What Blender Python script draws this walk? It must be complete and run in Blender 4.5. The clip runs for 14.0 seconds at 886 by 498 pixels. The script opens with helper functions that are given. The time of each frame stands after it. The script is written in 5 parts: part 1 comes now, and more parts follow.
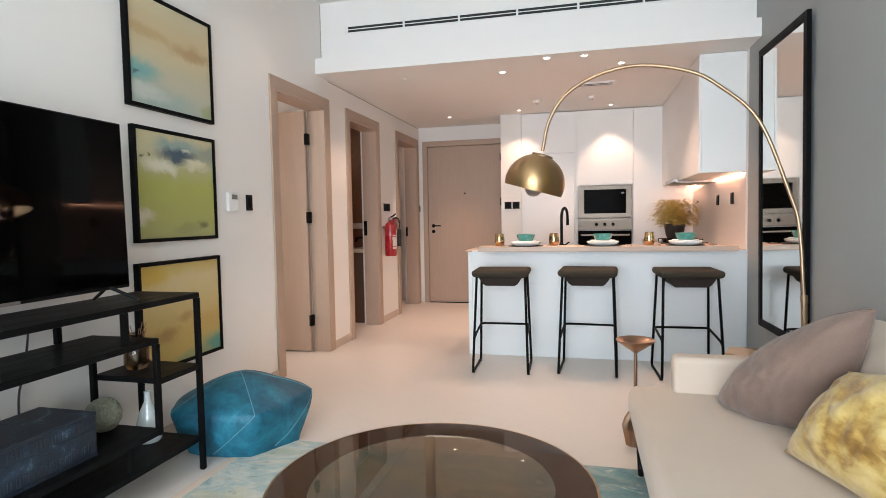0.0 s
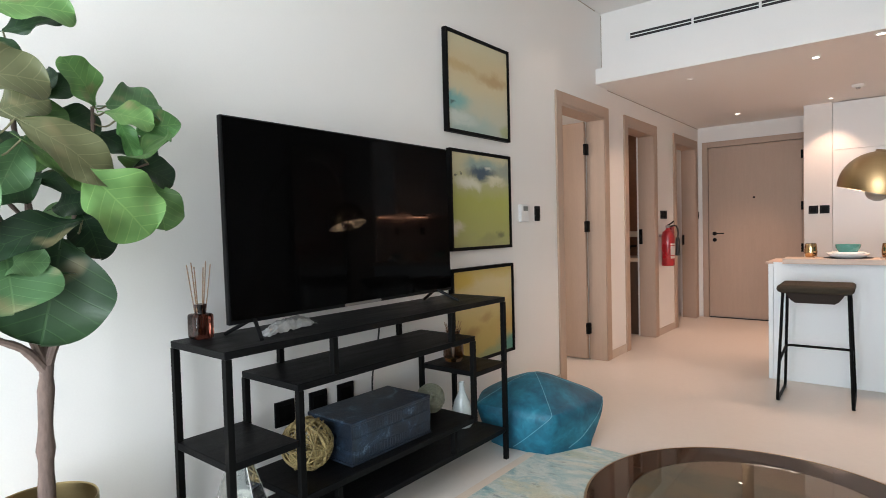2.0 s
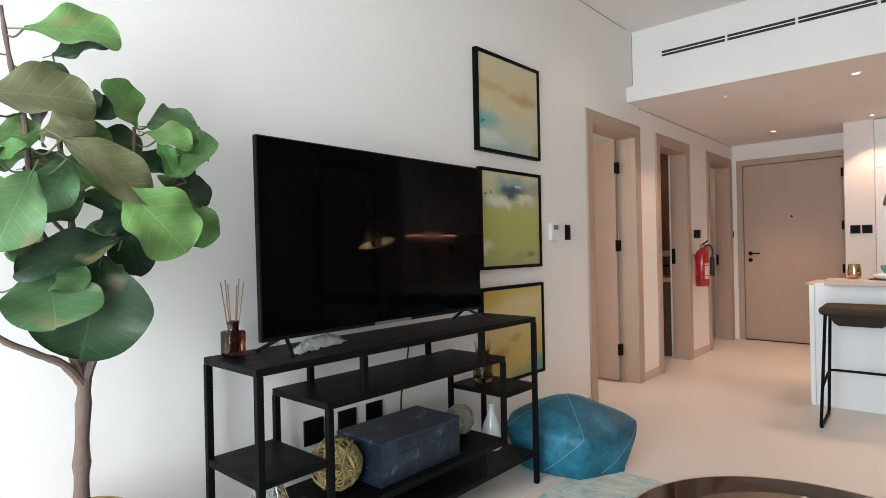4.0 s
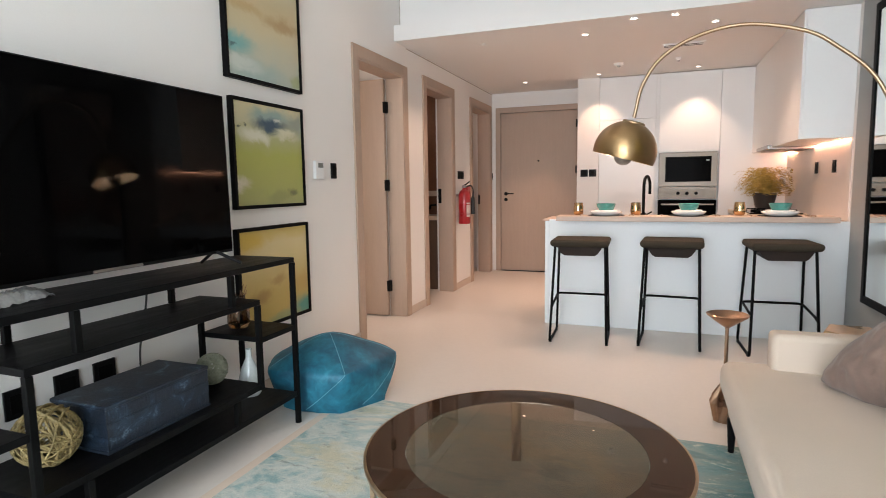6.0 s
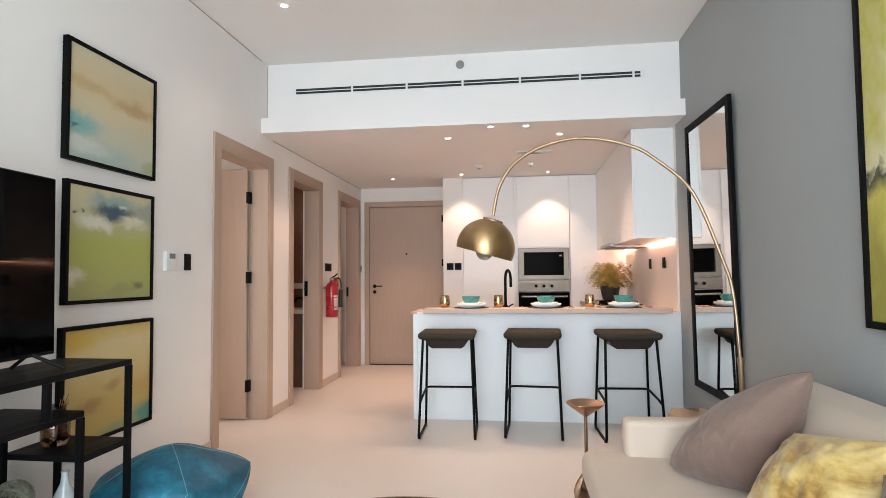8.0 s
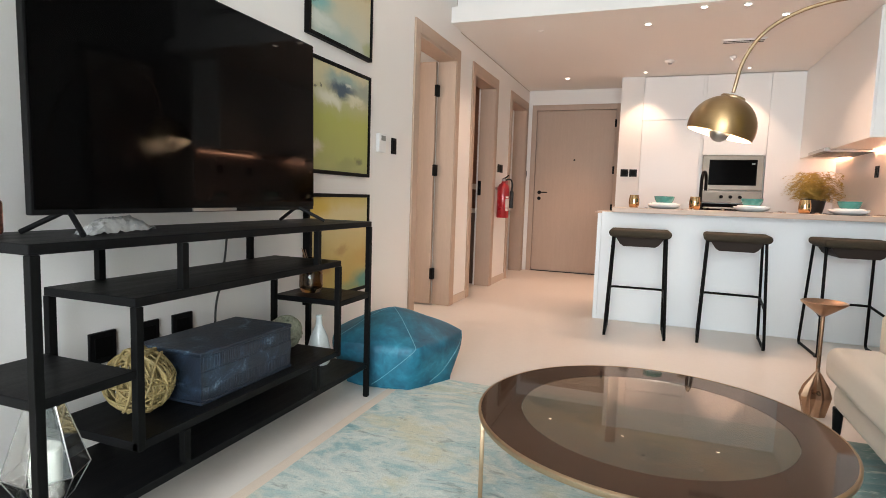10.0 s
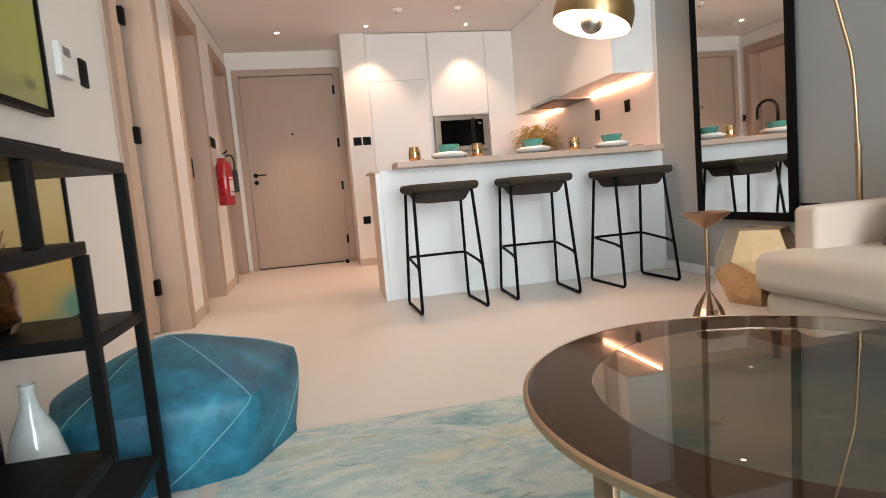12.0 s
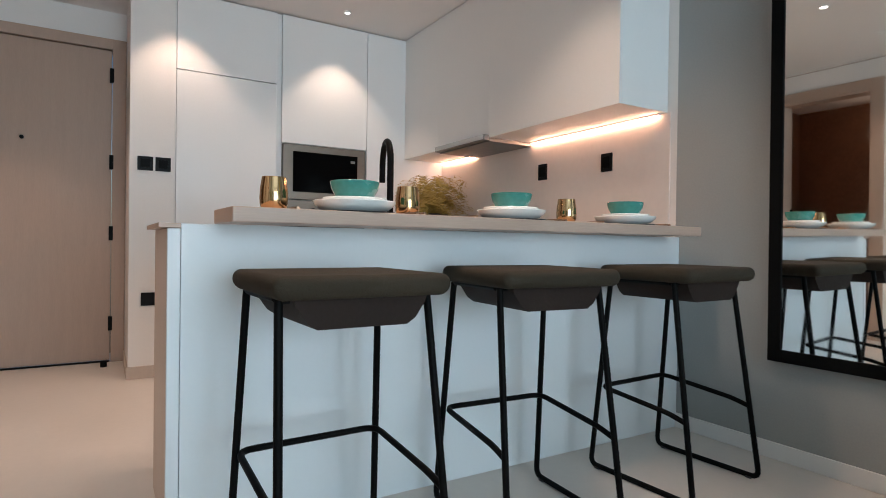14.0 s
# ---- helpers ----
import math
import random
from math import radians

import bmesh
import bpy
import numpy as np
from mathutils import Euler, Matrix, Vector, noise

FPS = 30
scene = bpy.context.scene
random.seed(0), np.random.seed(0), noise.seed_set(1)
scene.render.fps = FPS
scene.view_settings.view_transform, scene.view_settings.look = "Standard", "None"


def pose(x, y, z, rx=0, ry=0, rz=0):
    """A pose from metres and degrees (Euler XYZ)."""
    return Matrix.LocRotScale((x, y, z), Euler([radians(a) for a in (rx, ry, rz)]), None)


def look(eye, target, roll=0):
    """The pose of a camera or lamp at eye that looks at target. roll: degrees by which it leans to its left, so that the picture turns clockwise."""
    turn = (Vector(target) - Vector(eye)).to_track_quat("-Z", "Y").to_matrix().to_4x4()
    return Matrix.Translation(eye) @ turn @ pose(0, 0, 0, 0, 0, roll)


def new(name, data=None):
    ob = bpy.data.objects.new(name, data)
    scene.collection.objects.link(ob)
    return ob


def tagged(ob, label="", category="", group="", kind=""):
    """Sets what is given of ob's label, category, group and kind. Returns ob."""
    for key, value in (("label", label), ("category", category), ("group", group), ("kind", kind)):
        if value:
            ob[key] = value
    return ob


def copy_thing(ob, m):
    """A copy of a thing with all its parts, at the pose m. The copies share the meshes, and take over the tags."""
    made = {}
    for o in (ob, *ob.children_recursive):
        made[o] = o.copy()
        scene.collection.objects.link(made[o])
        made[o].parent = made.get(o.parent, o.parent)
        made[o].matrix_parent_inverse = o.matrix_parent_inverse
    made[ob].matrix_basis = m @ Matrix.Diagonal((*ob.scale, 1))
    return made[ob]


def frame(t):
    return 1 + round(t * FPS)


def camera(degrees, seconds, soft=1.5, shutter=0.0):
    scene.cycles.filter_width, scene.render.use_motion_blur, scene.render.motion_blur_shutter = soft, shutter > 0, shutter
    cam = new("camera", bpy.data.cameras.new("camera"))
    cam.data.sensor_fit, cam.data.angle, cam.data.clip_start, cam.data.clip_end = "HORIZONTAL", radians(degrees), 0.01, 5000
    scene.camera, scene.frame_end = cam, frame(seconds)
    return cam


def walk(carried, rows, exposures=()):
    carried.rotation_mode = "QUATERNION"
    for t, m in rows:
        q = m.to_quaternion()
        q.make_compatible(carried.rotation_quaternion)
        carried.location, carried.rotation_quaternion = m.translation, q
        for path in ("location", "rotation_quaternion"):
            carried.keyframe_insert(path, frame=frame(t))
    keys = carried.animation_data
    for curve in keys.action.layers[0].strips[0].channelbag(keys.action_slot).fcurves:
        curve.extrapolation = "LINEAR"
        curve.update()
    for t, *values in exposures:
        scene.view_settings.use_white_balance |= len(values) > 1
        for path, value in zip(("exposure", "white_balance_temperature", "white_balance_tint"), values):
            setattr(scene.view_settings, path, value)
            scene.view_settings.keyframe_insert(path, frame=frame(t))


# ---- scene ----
cam = camera(76.3, 14.0, soft=0.9, shutter=0.12)
PATH = [
    (0, (0.675, 0.113, 1.329), (0.193, 2.051, 1.217), -1.0),
    (0.5, (0.637, 0.074, 1.336), (-0.028, 1.957, 1.24), -1.1),
    (1, (0.586, 0.02, 1.349), (-0.275, 1.823, 1.261), -1.3),
    (1.5, (0.538, -0.027, 1.352), (-0.548, 1.651, 1.274), -1.7),
    (2, (0.493, -0.076, 1.355), (-0.77, 1.473, 1.287), -1.5),
    (2.2, (0.487, -0.084, 1.354), (-0.82, 1.429, 1.284), -1.4),
    (4.3, (0.471, -0.075, 1.357), (-0.867, 1.411, 1.357), -1.1),
    (4.5, (0.477, -0.076, 1.337), (-0.86, 1.408, 1.227), -0.4),
    (5, (0.488, -0.052, 1.331), (-0.782, 1.481, 1.135), -0.1),
    (5.5, (0.508, 0.013, 1.338), (-0.508, 1.723, 1.129), -0.5),
    (6, (0.567, 0.061, 1.341), (-0.13, 1.922, 1.117), -0.8),
    (6.5, (0.567, 0.09, 1.347), (0.122, 2.026, 1.111), -0.8),
    (7, (0.581, 0.106, 1.351), (0.272, 2.07, 1.131), -0.8),
    (7.5, (0.58, 0.11, 1.352), (0.306, 2.089, 1.265), -0.6),
    (8, (0.579, 0.105, 1.35), (0.324, 2.086, 1.445), -0.5),
    (8.5, (0.574, 0.087, 1.345), (0.304, 2.068, 1.384), -0.1),
    (9, (0.555, 0.025, 1.326), (-0.015, 1.939, 1.22), 1.9),
    (9.2, (0.52, -0.003, 1.28), (-0.201, 1.857, 1.133), 2.3),
    (11.3, (-0.778, 0.331, 0.955), (-1.087, 2.291, 0.703), -2.2),
    (11.5, (-0.835, 0.536, 0.931), (-0.844, 2.518, 0.663), -2.2),
    (12, (-0.826, 1.098, 0.817), (-0.419, 3.045, 0.613), -4.7),
    (12.5, (-0.76, 1.685, 0.809), (-0.109, 3.568, 0.627), -2.5),
    (13, (-0.675, 2.268, 0.81), (0.206, 4.059, 0.683), -1.6),
    (13.5, (-0.56, 2.901, 0.883), (0.42, 4.644, 0.832), -0.4),
    (14, (-0.568, 3.519, 0.953), (0.464, 5.232, 0.935), 0.8),
]
EXPOSURES = [(0.0, 0.0, 6350, 13), (1.0, -0.1, 6450, 13), (1.5, -0.14, 6500, 13), (2.0, -0.22, 6450, 14), (4.5, -0.22, 6500, 14), (5.0, -0.2, 6550, 15), (6.0, -0.08, 6500, 14), (8.0, 0.0, 6350, 13), (9.0, 0.0, 6450, 13),
             (11.5, 0.2, 6850, 13), (12.0, 0.0, 6700, 13), (12.5, -0.2, 6450, 12), (13.0, -0.36, 5750, 6), (14.0, -0.52, 5600, 3)]
walk(cam, [(t, look(eye, target, roll)) for t, eye, target, roll in PATH], EXPOSURES)


# ---- light ----
world = bpy.data.worlds.new("sky")
scene.world = world
world.use_nodes = True
wn = world.node_tree.nodes
sky = wn.new("ShaderNodeTexSky")
sky.sky_type, sky.sun_disc, sky.sun_elevation, sky.sun_rotation = "NISHITA", False, radians(55), radians(200)
world.node_tree.links.new(sky.outputs[0], wn["Background"].inputs[0])
wn["Background"].inputs[1].default_value = 0.1


def lamp(name, kind, energy, colour, m, **kw):
    data = bpy.data.lights.new(name, kind)
    data.energy, data.color = energy, colour
    for key, value in kw.items():
        if key == "size":
            data.size = value
        elif key == "size_y":
            data.shape = "RECTANGLE"
            data.size_y = value
        elif key == "radius":
            data.shadow_soft_size = value
        elif key == "spot":
            data.spot_size, data.spot_blend = radians(value), 0.55
    ob = new(name, data)
    ob.matrix_world = m
    return ob


WARM = (1.0, 0.65, 0.455)
DAY = (0.85, 0.95, 1.0)
# daylight through the glass doors behind the start of the walk
lamp("daylight", "AREA", 312, DAY, look((0.20, -2.70, 1.45), (0.15, 3.0, -0.35)), size=3.1, size_y=2.5)
# recessed downlights
DOWN = [(-0.07, 5.6), (0.37, 5.23), (0.69, 5.25), (1.02, 5.6), (-1.05, 5.58), (-1.11, 7.8)]
for x, y in DOWN:
    hall = y > 7
    lamp("downlight_lamp", "SPOT", 85 if hall else 52, WARM, look((x, y, 2.70), (x, y, 0)), radius=0.055, spot=78 if hall else 115)
# the two that wash the tall cupboards
for x in (-0.13, 1.02):
    lamp("cupboard_lamp", "SPOT", 40, WARM, look((x, 7.62, 2.69), (x, 7.72, 0)), radius=0.02, spot=85)
lamp("living_lamp", "SPOT", 8, (1.0, 0.85, 0.7), look((-1.14, 4.12, 3.40), (-1.14, 4.12, 0)), radius=0.03, spot=110)
# unseen warm fill, added to brighten the open bedroom door
lamp("bedroom_fill", "AREA", 70, (1.0, 0.86, 0.74), look((-3.9, 3.1, 1.5), (-2.4, 5.3, 1.2)), size=1.2, size_y=1.8)
lamp("bath_lamp", "POINT", 3, WARM, pose(-2.8, 6.2, 2.3), radius=0.06)
lamp("store_lamp", "POINT", 3, WARM, pose(-2.7, 8.0, 2.3), radius=0.06)

# ---- materials ----


def mat(name, colour, rough=0.5, metal=0.0, vary=0.08, scale=6.0, fine=60.0, bump=0.02, stretch=(1, 1, 1), spec=0.5, sheen=0.0, coat=0.0, random_value=0.0):
    m = bpy.data.materials.new(name)
    m.use_nodes = True
    nt = m.node_tree
    n, l = nt.nodes, nt.links
    b = n["Principled BSDF"]
    b.inputs["Metallic"].default_value = metal
    b.inputs["Specular IOR Level"].default_value = spec
    b.inputs["Sheen Weight"].default_value = sheen
    b.inputs["Coat Weight"].default_value = coat
    tc = n.new("ShaderNodeTexCoord")
    mp = n.new("ShaderNodeMapping")
    mp.inputs["Scale"].default_value = stretch
    l.new(tc.outputs["Object"], mp.inputs[0])
    big, small = n.new("ShaderNodeTexNoise"), n.new("ShaderNodeTexNoise")
    for tex, sc, det in ((big, scale, 3.0), (small, fine, 4.0)):
        tex.inputs["Scale"].default_value, tex.inputs["Detail"].default_value = sc, det
        l.new(mp.outputs[0], tex.inputs["Vector"])
    mix = n.new("ShaderNodeMath")
    mix.operation = "ADD"
    l.new(big.outputs[0], mix.inputs[0])
    l.new(small.outputs[0], mix.inputs[1])
    ramp = n.new("ShaderNodeMapRange")
    ramp.inputs["From Min"].default_value, ramp.inputs["From Max"].default_value = 0.6, 1.4
    ramp.inputs["To Min"].default_value, ramp.inputs["To Max"].default_value = 1 - vary, 1 + vary
    l.new(mix.outputs[0], ramp.inputs["Value"])
    value = ramp.outputs[0]
    if random_value:
        info = n.new("ShaderNodeObjectInfo")
        rr = n.new("ShaderNodeMapRange")
        rr.inputs["To Min"].default_value, rr.inputs["To Max"].default_value = 1 - random_value, 1 + random_value
        l.new(info.outputs["Random"], rr.inputs["Value"])
        mul = n.new("ShaderNodeMath")
        mul.operation = "MULTIPLY"
        l.new(value, mul.inputs[0])
        l.new(rr.outputs[0], mul.inputs[1])
        value = mul.outputs[0]
    vm = n.new("ShaderNodeVectorMath")
    vm.operation = "SCALE"
    vm.inputs[0].default_value = colour
    l.new(value, vm.inputs["Scale"])
    l.new(vm.outputs[0], b.inputs["Base Color"])
    rg = n.new("ShaderNodeMapRange")
    rg.inputs["From Min"].default_value, rg.inputs["From Max"].default_value = 0.3, 0.7
    rg.inputs["To Min"].default_value, rg.inputs["To Max"].default_value = max(0.0, rough - 0.05), min(1.0, rough + 0.05)
    l.new(big.outputs[0], rg.inputs["Value"])
    l.new(rg.outputs[0], b.inputs["Roughness"])
    if bump:
        bp = n.new("ShaderNodeBump")
        bp.inputs["Strength"].default_value, bp.inputs["Distance"].default_value = bump * 10, 0.004
        l.new(small.outputs[0], bp.inputs["Height"])
        l.new(bp.outputs[0], b.inputs["Normal"])
    return m


def ramp_mat(name, stops, rough=0.6, scale=3.0, fine=18.0, axis=None, tilt=0.0, amount=1.0, distort=1.5, bump=0.0, sheen=0.0, coords="Object", stretch=(1, 1, 1), metal=0.0, grit=0.5):
    """Colours along noise, or along one axis of the thing's own box blurred by noise."""
    m = bpy.data.materials.new(name)
    m.use_nodes = True
    nt = m.node_tree
    n, l = nt.nodes, nt.links
    b = n["Principled BSDF"]
    b.inputs["Roughness"].default_value, b.inputs["Sheen Weight"].default_value, b.inputs["Metallic"].default_value = rough, sheen, metal
    tc = n.new("ShaderNodeTexCoord")
    mp = n.new("ShaderNodeMapping")
    mp.inputs["Scale"].default_value = stretch
    l.new(tc.outputs[coords], mp.inputs[0])
    big, small = n.new("ShaderNodeTexNoise"), n.new("ShaderNodeTexNoise")
    for tex, sc in ((big, scale), (small, fine)):
        tex.inputs["Scale"].default_value, tex.inputs["Detail"].default_value, tex.inputs["Distortion"].default_value, tex.inputs["Roughness"].default_value = sc, 8.0, distort, grit
        l.new(mp.outputs[0], tex.inputs["Vector"])
    a = n.new("ShaderNodeMath")
    a.operation = "MULTIPLY_ADD"
    a.inputs[1].default_value = 0.35
    l.new(small.outputs[0], a.inputs[0])
    l.new(big.outputs[0], a.inputs[2])
    out = a.outputs[0]
    sub = n.new("ShaderNodeMath")
    sub.operation = "SUBTRACT"
    sub.inputs[1].default_value = 0.675
    l.new(out, sub.inputs[0])
    gain = n.new("ShaderNodeMath")
    gain.operation = "MULTIPLY_ADD"
    gain.inputs[1].default_value, gain.inputs[2].default_value = amount, 0.5
    l.new(sub.outputs[0], gain.inputs[0])
    out = gain.outputs[0]
    if axis is not None:
        gain.inputs[2].default_value = 0.0
        sep = n.new("ShaderNodeSeparateXYZ")
        l.new(tc.outputs["Generated"], sep.inputs[0])
        add = n.new("ShaderNodeMath")
        l.new(sep.outputs[axis], add.inputs[0])
        l.new(out, add.inputs[1])
        lean = n.new("ShaderNodeMath")
        lean.operation = "MULTIPLY_ADD"
        lean.inputs[1].default_value = tilt
        l.new(sep.outputs[1], lean.inputs[0])
        l.new(add.outputs[0], lean.inputs[2])
        off = n.new("ShaderNodeMath")
        off.operation = "SUBTRACT"
        off.inputs[1].default_value = tilt / 2
        l.new(lean.outputs[0], off.inputs[0])
        out = off.outputs[0]
    cr = n.new("ShaderNodeValToRGB")
    els = cr.color_ramp.elements
    while len(els) < len(stops):
        els.new(0.5)
    for e, (p, c) in zip(els, stops):
        e.position, e.color = p, (*c, 1)
    l.new(out, cr.inputs[0])
    l.new(cr.outputs[0], b.inputs["Base Color"])
    if bump:
        bp = n.new("ShaderNodeBump")
        bp.inputs["Strength"].default_value, bp.inputs["Distance"].default_value = bump, 0.01
        l.new(small.outputs[0], bp.inputs["Height"])
        l.new(bp.outputs[0], b.inputs["Normal"])
    return m


def glow(name, colour, strength):
    m = bpy.data.materials.new(name)
    m.use_nodes = True
    b = m.node_tree.nodes["Principled BSDF"]
    b.inputs["Base Color"].default_value = (0.8, 0.8, 0.8, 1)
    b.inputs["Emission Color"].default_value, b.inputs["Emission Strength"].default_value = (*colour, 1), strength
    return m


def soft_noise(nt, vec, scale, stretch=(1, 1, 1), shift=(0, 0, 0), rough=0.6, distort=0.5):
    """A noise value on stretched and shifted coordinates."""
    mp = nt.nodes.new("ShaderNodeMapping")
    mp.inputs["Scale"].default_value, mp.inputs["Location"].default_value = stretch, shift
    nt.links.new(vec, mp.inputs[0])
    tex = nt.nodes.new("ShaderNodeTexNoise")
    tex.inputs["Scale"].default_value, tex.inputs["Detail"].default_value = scale, 8.0
    tex.inputs["Roughness"].default_value, tex.inputs["Distortion"].default_value = rough, distort
    nt.links.new(mp.outputs[0], tex.inputs["Vector"])
    return tex.outputs[0]


def ease(nt, value, low, high, most=1.0):
    r = nt.nodes.new("ShaderNodeMapRange")
    r.interpolation_type = "SMOOTHSTEP"
    r.inputs["From Min"].default_value, r.inputs["From Max"].default_value, r.inputs["To Max"].default_value = low, high, most
    nt.links.new(value, r.inputs["Value"])
    return r.outputs[0]


def over(nt, under, fac, colour):
    """One colour laid over another."""
    mx = nt.nodes.new("ShaderNodeMix")
    mx.data_type = "RGBA"
    nt.links.new(under, mx.inputs[6])
    nt.links.new(fac, mx.inputs[0])
    mx.inputs[7].default_value = (*colour, 1)
    return mx.outputs[2]


def ramp_of(nt, value, stops):
    cr = nt.nodes.new("ShaderNodeValToRGB")
    els = cr.color_ramp.elements
    while len(els) < len(stops):
        els.new(0.5)
    for e, (p, c) in zip(els, stops):
        e.position, e.color = p, (*c, 1)
    nt.links.new(value, cr.inputs[0])
    return cr.outputs[0]


def calc(nt, op, a, b=0.0, c=0.0):
    m = nt.nodes.new("ShaderNodeMath")
    m.operation = op
    for i, v in enumerate((a, b, c)):
        if isinstance(v, (int, float)):
            m.inputs[i].default_value = v
        else:
            nt.links.new(v, m.inputs[i])
    return m.outputs[0]


def rug_material():
    m = bpy.data.materials.new("distressed_teal_rug")
    m.use_nodes = True
    nt = m.node_tree
    b = nt.nodes["Principled BSDF"]
    b.inputs["Roughness"].default_value, b.inputs["Sheen Weight"].default_value = 0.95, 0.15
    tc = nt.nodes.new("ShaderNodeTexCoord")
    o = tc.outputs["Object"]
    n1 = soft_noise(nt, o, 2.4, (1, 1.7, 1))
    col = ramp_of(nt, n1, [(0.28, (0.08, 0.22, 0.24)), (0.39, (0.26, 0.40, 0.40)), (0.47, (0.54, 0.57, 0.51)), (0.55, (0.33, 0.45, 0.44)), (0.63, (0.60, 0.58, 0.48)), (0.76, (0.17, 0.31, 0.32))])
    col = over(nt, col, ease(nt, soft_noise(nt, o, 1.8, (1, 1.4, 1), (3, 1, 0)), 0.53, 0.64, 0.6), (0.56, 0.50, 0.30))
    sep = nt.nodes.new("ShaderNodeSeparateXYZ")
    nt.links.new(tc.outputs["Generated"], sep.inputs[0])
    side = calc(nt, "MULTIPLY_ADD", n1, 0.7, sep.outputs[0])
    col = over(nt, col, ease(nt, side, 0.80, 1.15, 0.88), (0.045, 0.165, 0.175))
    col = over(nt, col, ease(nt, soft_noise(nt, o, 7, (1, 2.4, 1), (0, 5, 0), 0.7), 0.56, 0.66, 0.6), (0.17, 0.19, 0.17))
    col = over(nt, col, ease(nt, soft_noise(nt, o, 6, (1, 2.2, 1), (7, 0, 0), 0.72), 0.55, 0.63, 0.6), (0.62, 0.64, 0.57))
    col = over(nt, col, ease(nt, soft_noise(nt, o, 20, (1, 2.6, 1), (2, 9, 0), 0.75), 0.57, 0.66, 0.55), (0.66, 0.66, 0.60))
    col = over(nt, col, ease(nt, soft_noise(nt, o, 15, (1, 2.2, 1), (11, 3, 0), 0.75), 0.58, 0.68, 0.6), (0.08, 0.22, 0.25))
    fine = soft_noise(nt, o, 170, (1, 1, 1), (0, 0, 0), 0.6, 0.0)
    hsv = nt.nodes.new("ShaderNodeHueSaturation")
    nt.links.new(calc(nt, "MULTIPLY_ADD", fine, 0.7, 0.62), hsv.inputs["Value"])
    nt.links.new(col, hsv.inputs["Color"])
    nt.links.new(hsv.outputs[0], b.inputs["Base Color"])
    bp = nt.nodes.new("ShaderNodeBump")
    bp.inputs["Strength"].default_value, bp.inputs["Distance"].default_value = 0.6, 0.006
    nt.links.new(fine, bp.inputs["Height"])
    nt.links.new(bp.outputs[0], b.inputs["Normal"])
    return m


def painting(name, stops, blots, wash=0.22):
    """Washes of colour up the canvas with soft stains laid over them."""
    m = bpy.data.materials.new(name)
    m.use_nodes = True
    nt = m.node_tree
    b = nt.nodes["Principled BSDF"]
    b.inputs["Roughness"].default_value = 0.6
    tc = nt.nodes.new("ShaderNodeTexCoord")
    g = tc.outputs["Generated"]
    sep = nt.nodes.new("ShaderNodeSeparateXYZ")
    nt.links.new(g, sep.inputs[0])
    wob = calc(nt, "SUBTRACT", soft_noise(nt, g, 2.6, (1, 1, 1.3), (2, 2, 2), 0.55, 0.8), 0.5)
    wob2 = calc(nt, "SUBTRACT", soft_noise(nt, g, 7.0, (1, 1, 1), (5, 1, 3), 0.6, 0.6), 0.5)
    u = calc(nt, "MULTIPLY_ADD", wob2, 0.16, calc(nt, "MULTIPLY_ADD", wob, -wash, sep.outputs[1]))
    v = calc(nt, "MULTIPLY_ADD", wob2, 0.10, calc(nt, "MULTIPLY_ADD", wob, wash, sep.outputs[2]))
    col = ramp_of(nt, v, stops)
    for u0, v0, ru, rv, colour, most in blots:
        du = calc(nt, "MULTIPLY_ADD", u, 1 / ru, -u0 / ru)
        dv = calc(nt, "MULTIPLY_ADD", v, 1 / rv, -v0 / rv)
        d = calc(nt, "SQRT", calc(nt, "MULTIPLY_ADD", du, du, calc(nt, "MULTIPLY", dv, dv)))
        col = over(nt, col, ease(nt, calc(nt, "SUBTRACT", 1.3, d), 0.0, 1.0, most), colour)
    nt.links.new(col, b.inputs["Base Color"])
    return m


def glass(name, colour, rough=0.0, ior=1.45):
    m = bpy.data.materials.new(name)
    m.use_nodes = True
    b = m.node_tree.nodes["Principled BSDF"]
    b.inputs["Base Color"].default_value, b.inputs["Roughness"].default_value = (*colour, 1), rough
    b.inputs["Transmission Weight"].default_value, b.inputs["IOR"].default_value = 1.0, ior
    return m


PAINT = mat("white_wall_paint", (0.80, 0.775, 0.745), 0.75, vary=0.02, scale=1.2, fine=140, bump=0.006)
GREY = mat("grey_wall_paint", (0.325, 0.343, 0.340), 0.7, vary=0.06, scale=1.5, fine=120, bump=0.008)
CEIL = mat("ceiling_paint", (0.82, 0.80, 0.78), 0.85, vary=0.015, scale=1.0, fine=150, bump=0.004)
FLOOR = mat("cream_porcelain", (0.66, 0.61, 0.56), 0.34, vary=0.03, scale=1.6, fine=35, bump=0.0, spec=0.4)
OAK = mat("taupe_oak_veneer", (0.43, 0.315, 0.243), 0.55, vary=0.055, scale=5, fine=40, bump=0.01, stretch=(6, 6, 0.5))
OAKH = mat("oak_counter", (0.53, 0.385, 0.30), 0.45, vary=0.07, scale=5, fine=40, bump=0.006, stretch=(0.6, 7, 7))
WHITE = mat("white_lacquer", (0.80, 0.80, 0.79), 0.42, vary=0.012, scale=1.0, fine=60, bump=0.0)
ENDP = mat("beige_end_panel", (0.62, 0.51, 0.435), 0.5, vary=0.03, scale=3, fine=60, bump=0.0)
ISLAND = mat("pale_island_panel", (0.74, 0.78, 0.80), 0.45, vary=0.012, scale=1.0, fine=60, bump=0.0)
SPLASH = mat("beige_splashback", (0.80, 0.74, 0.69), 0.35, vary=0.03, scale=1.5, fine=25, bump=0.0)
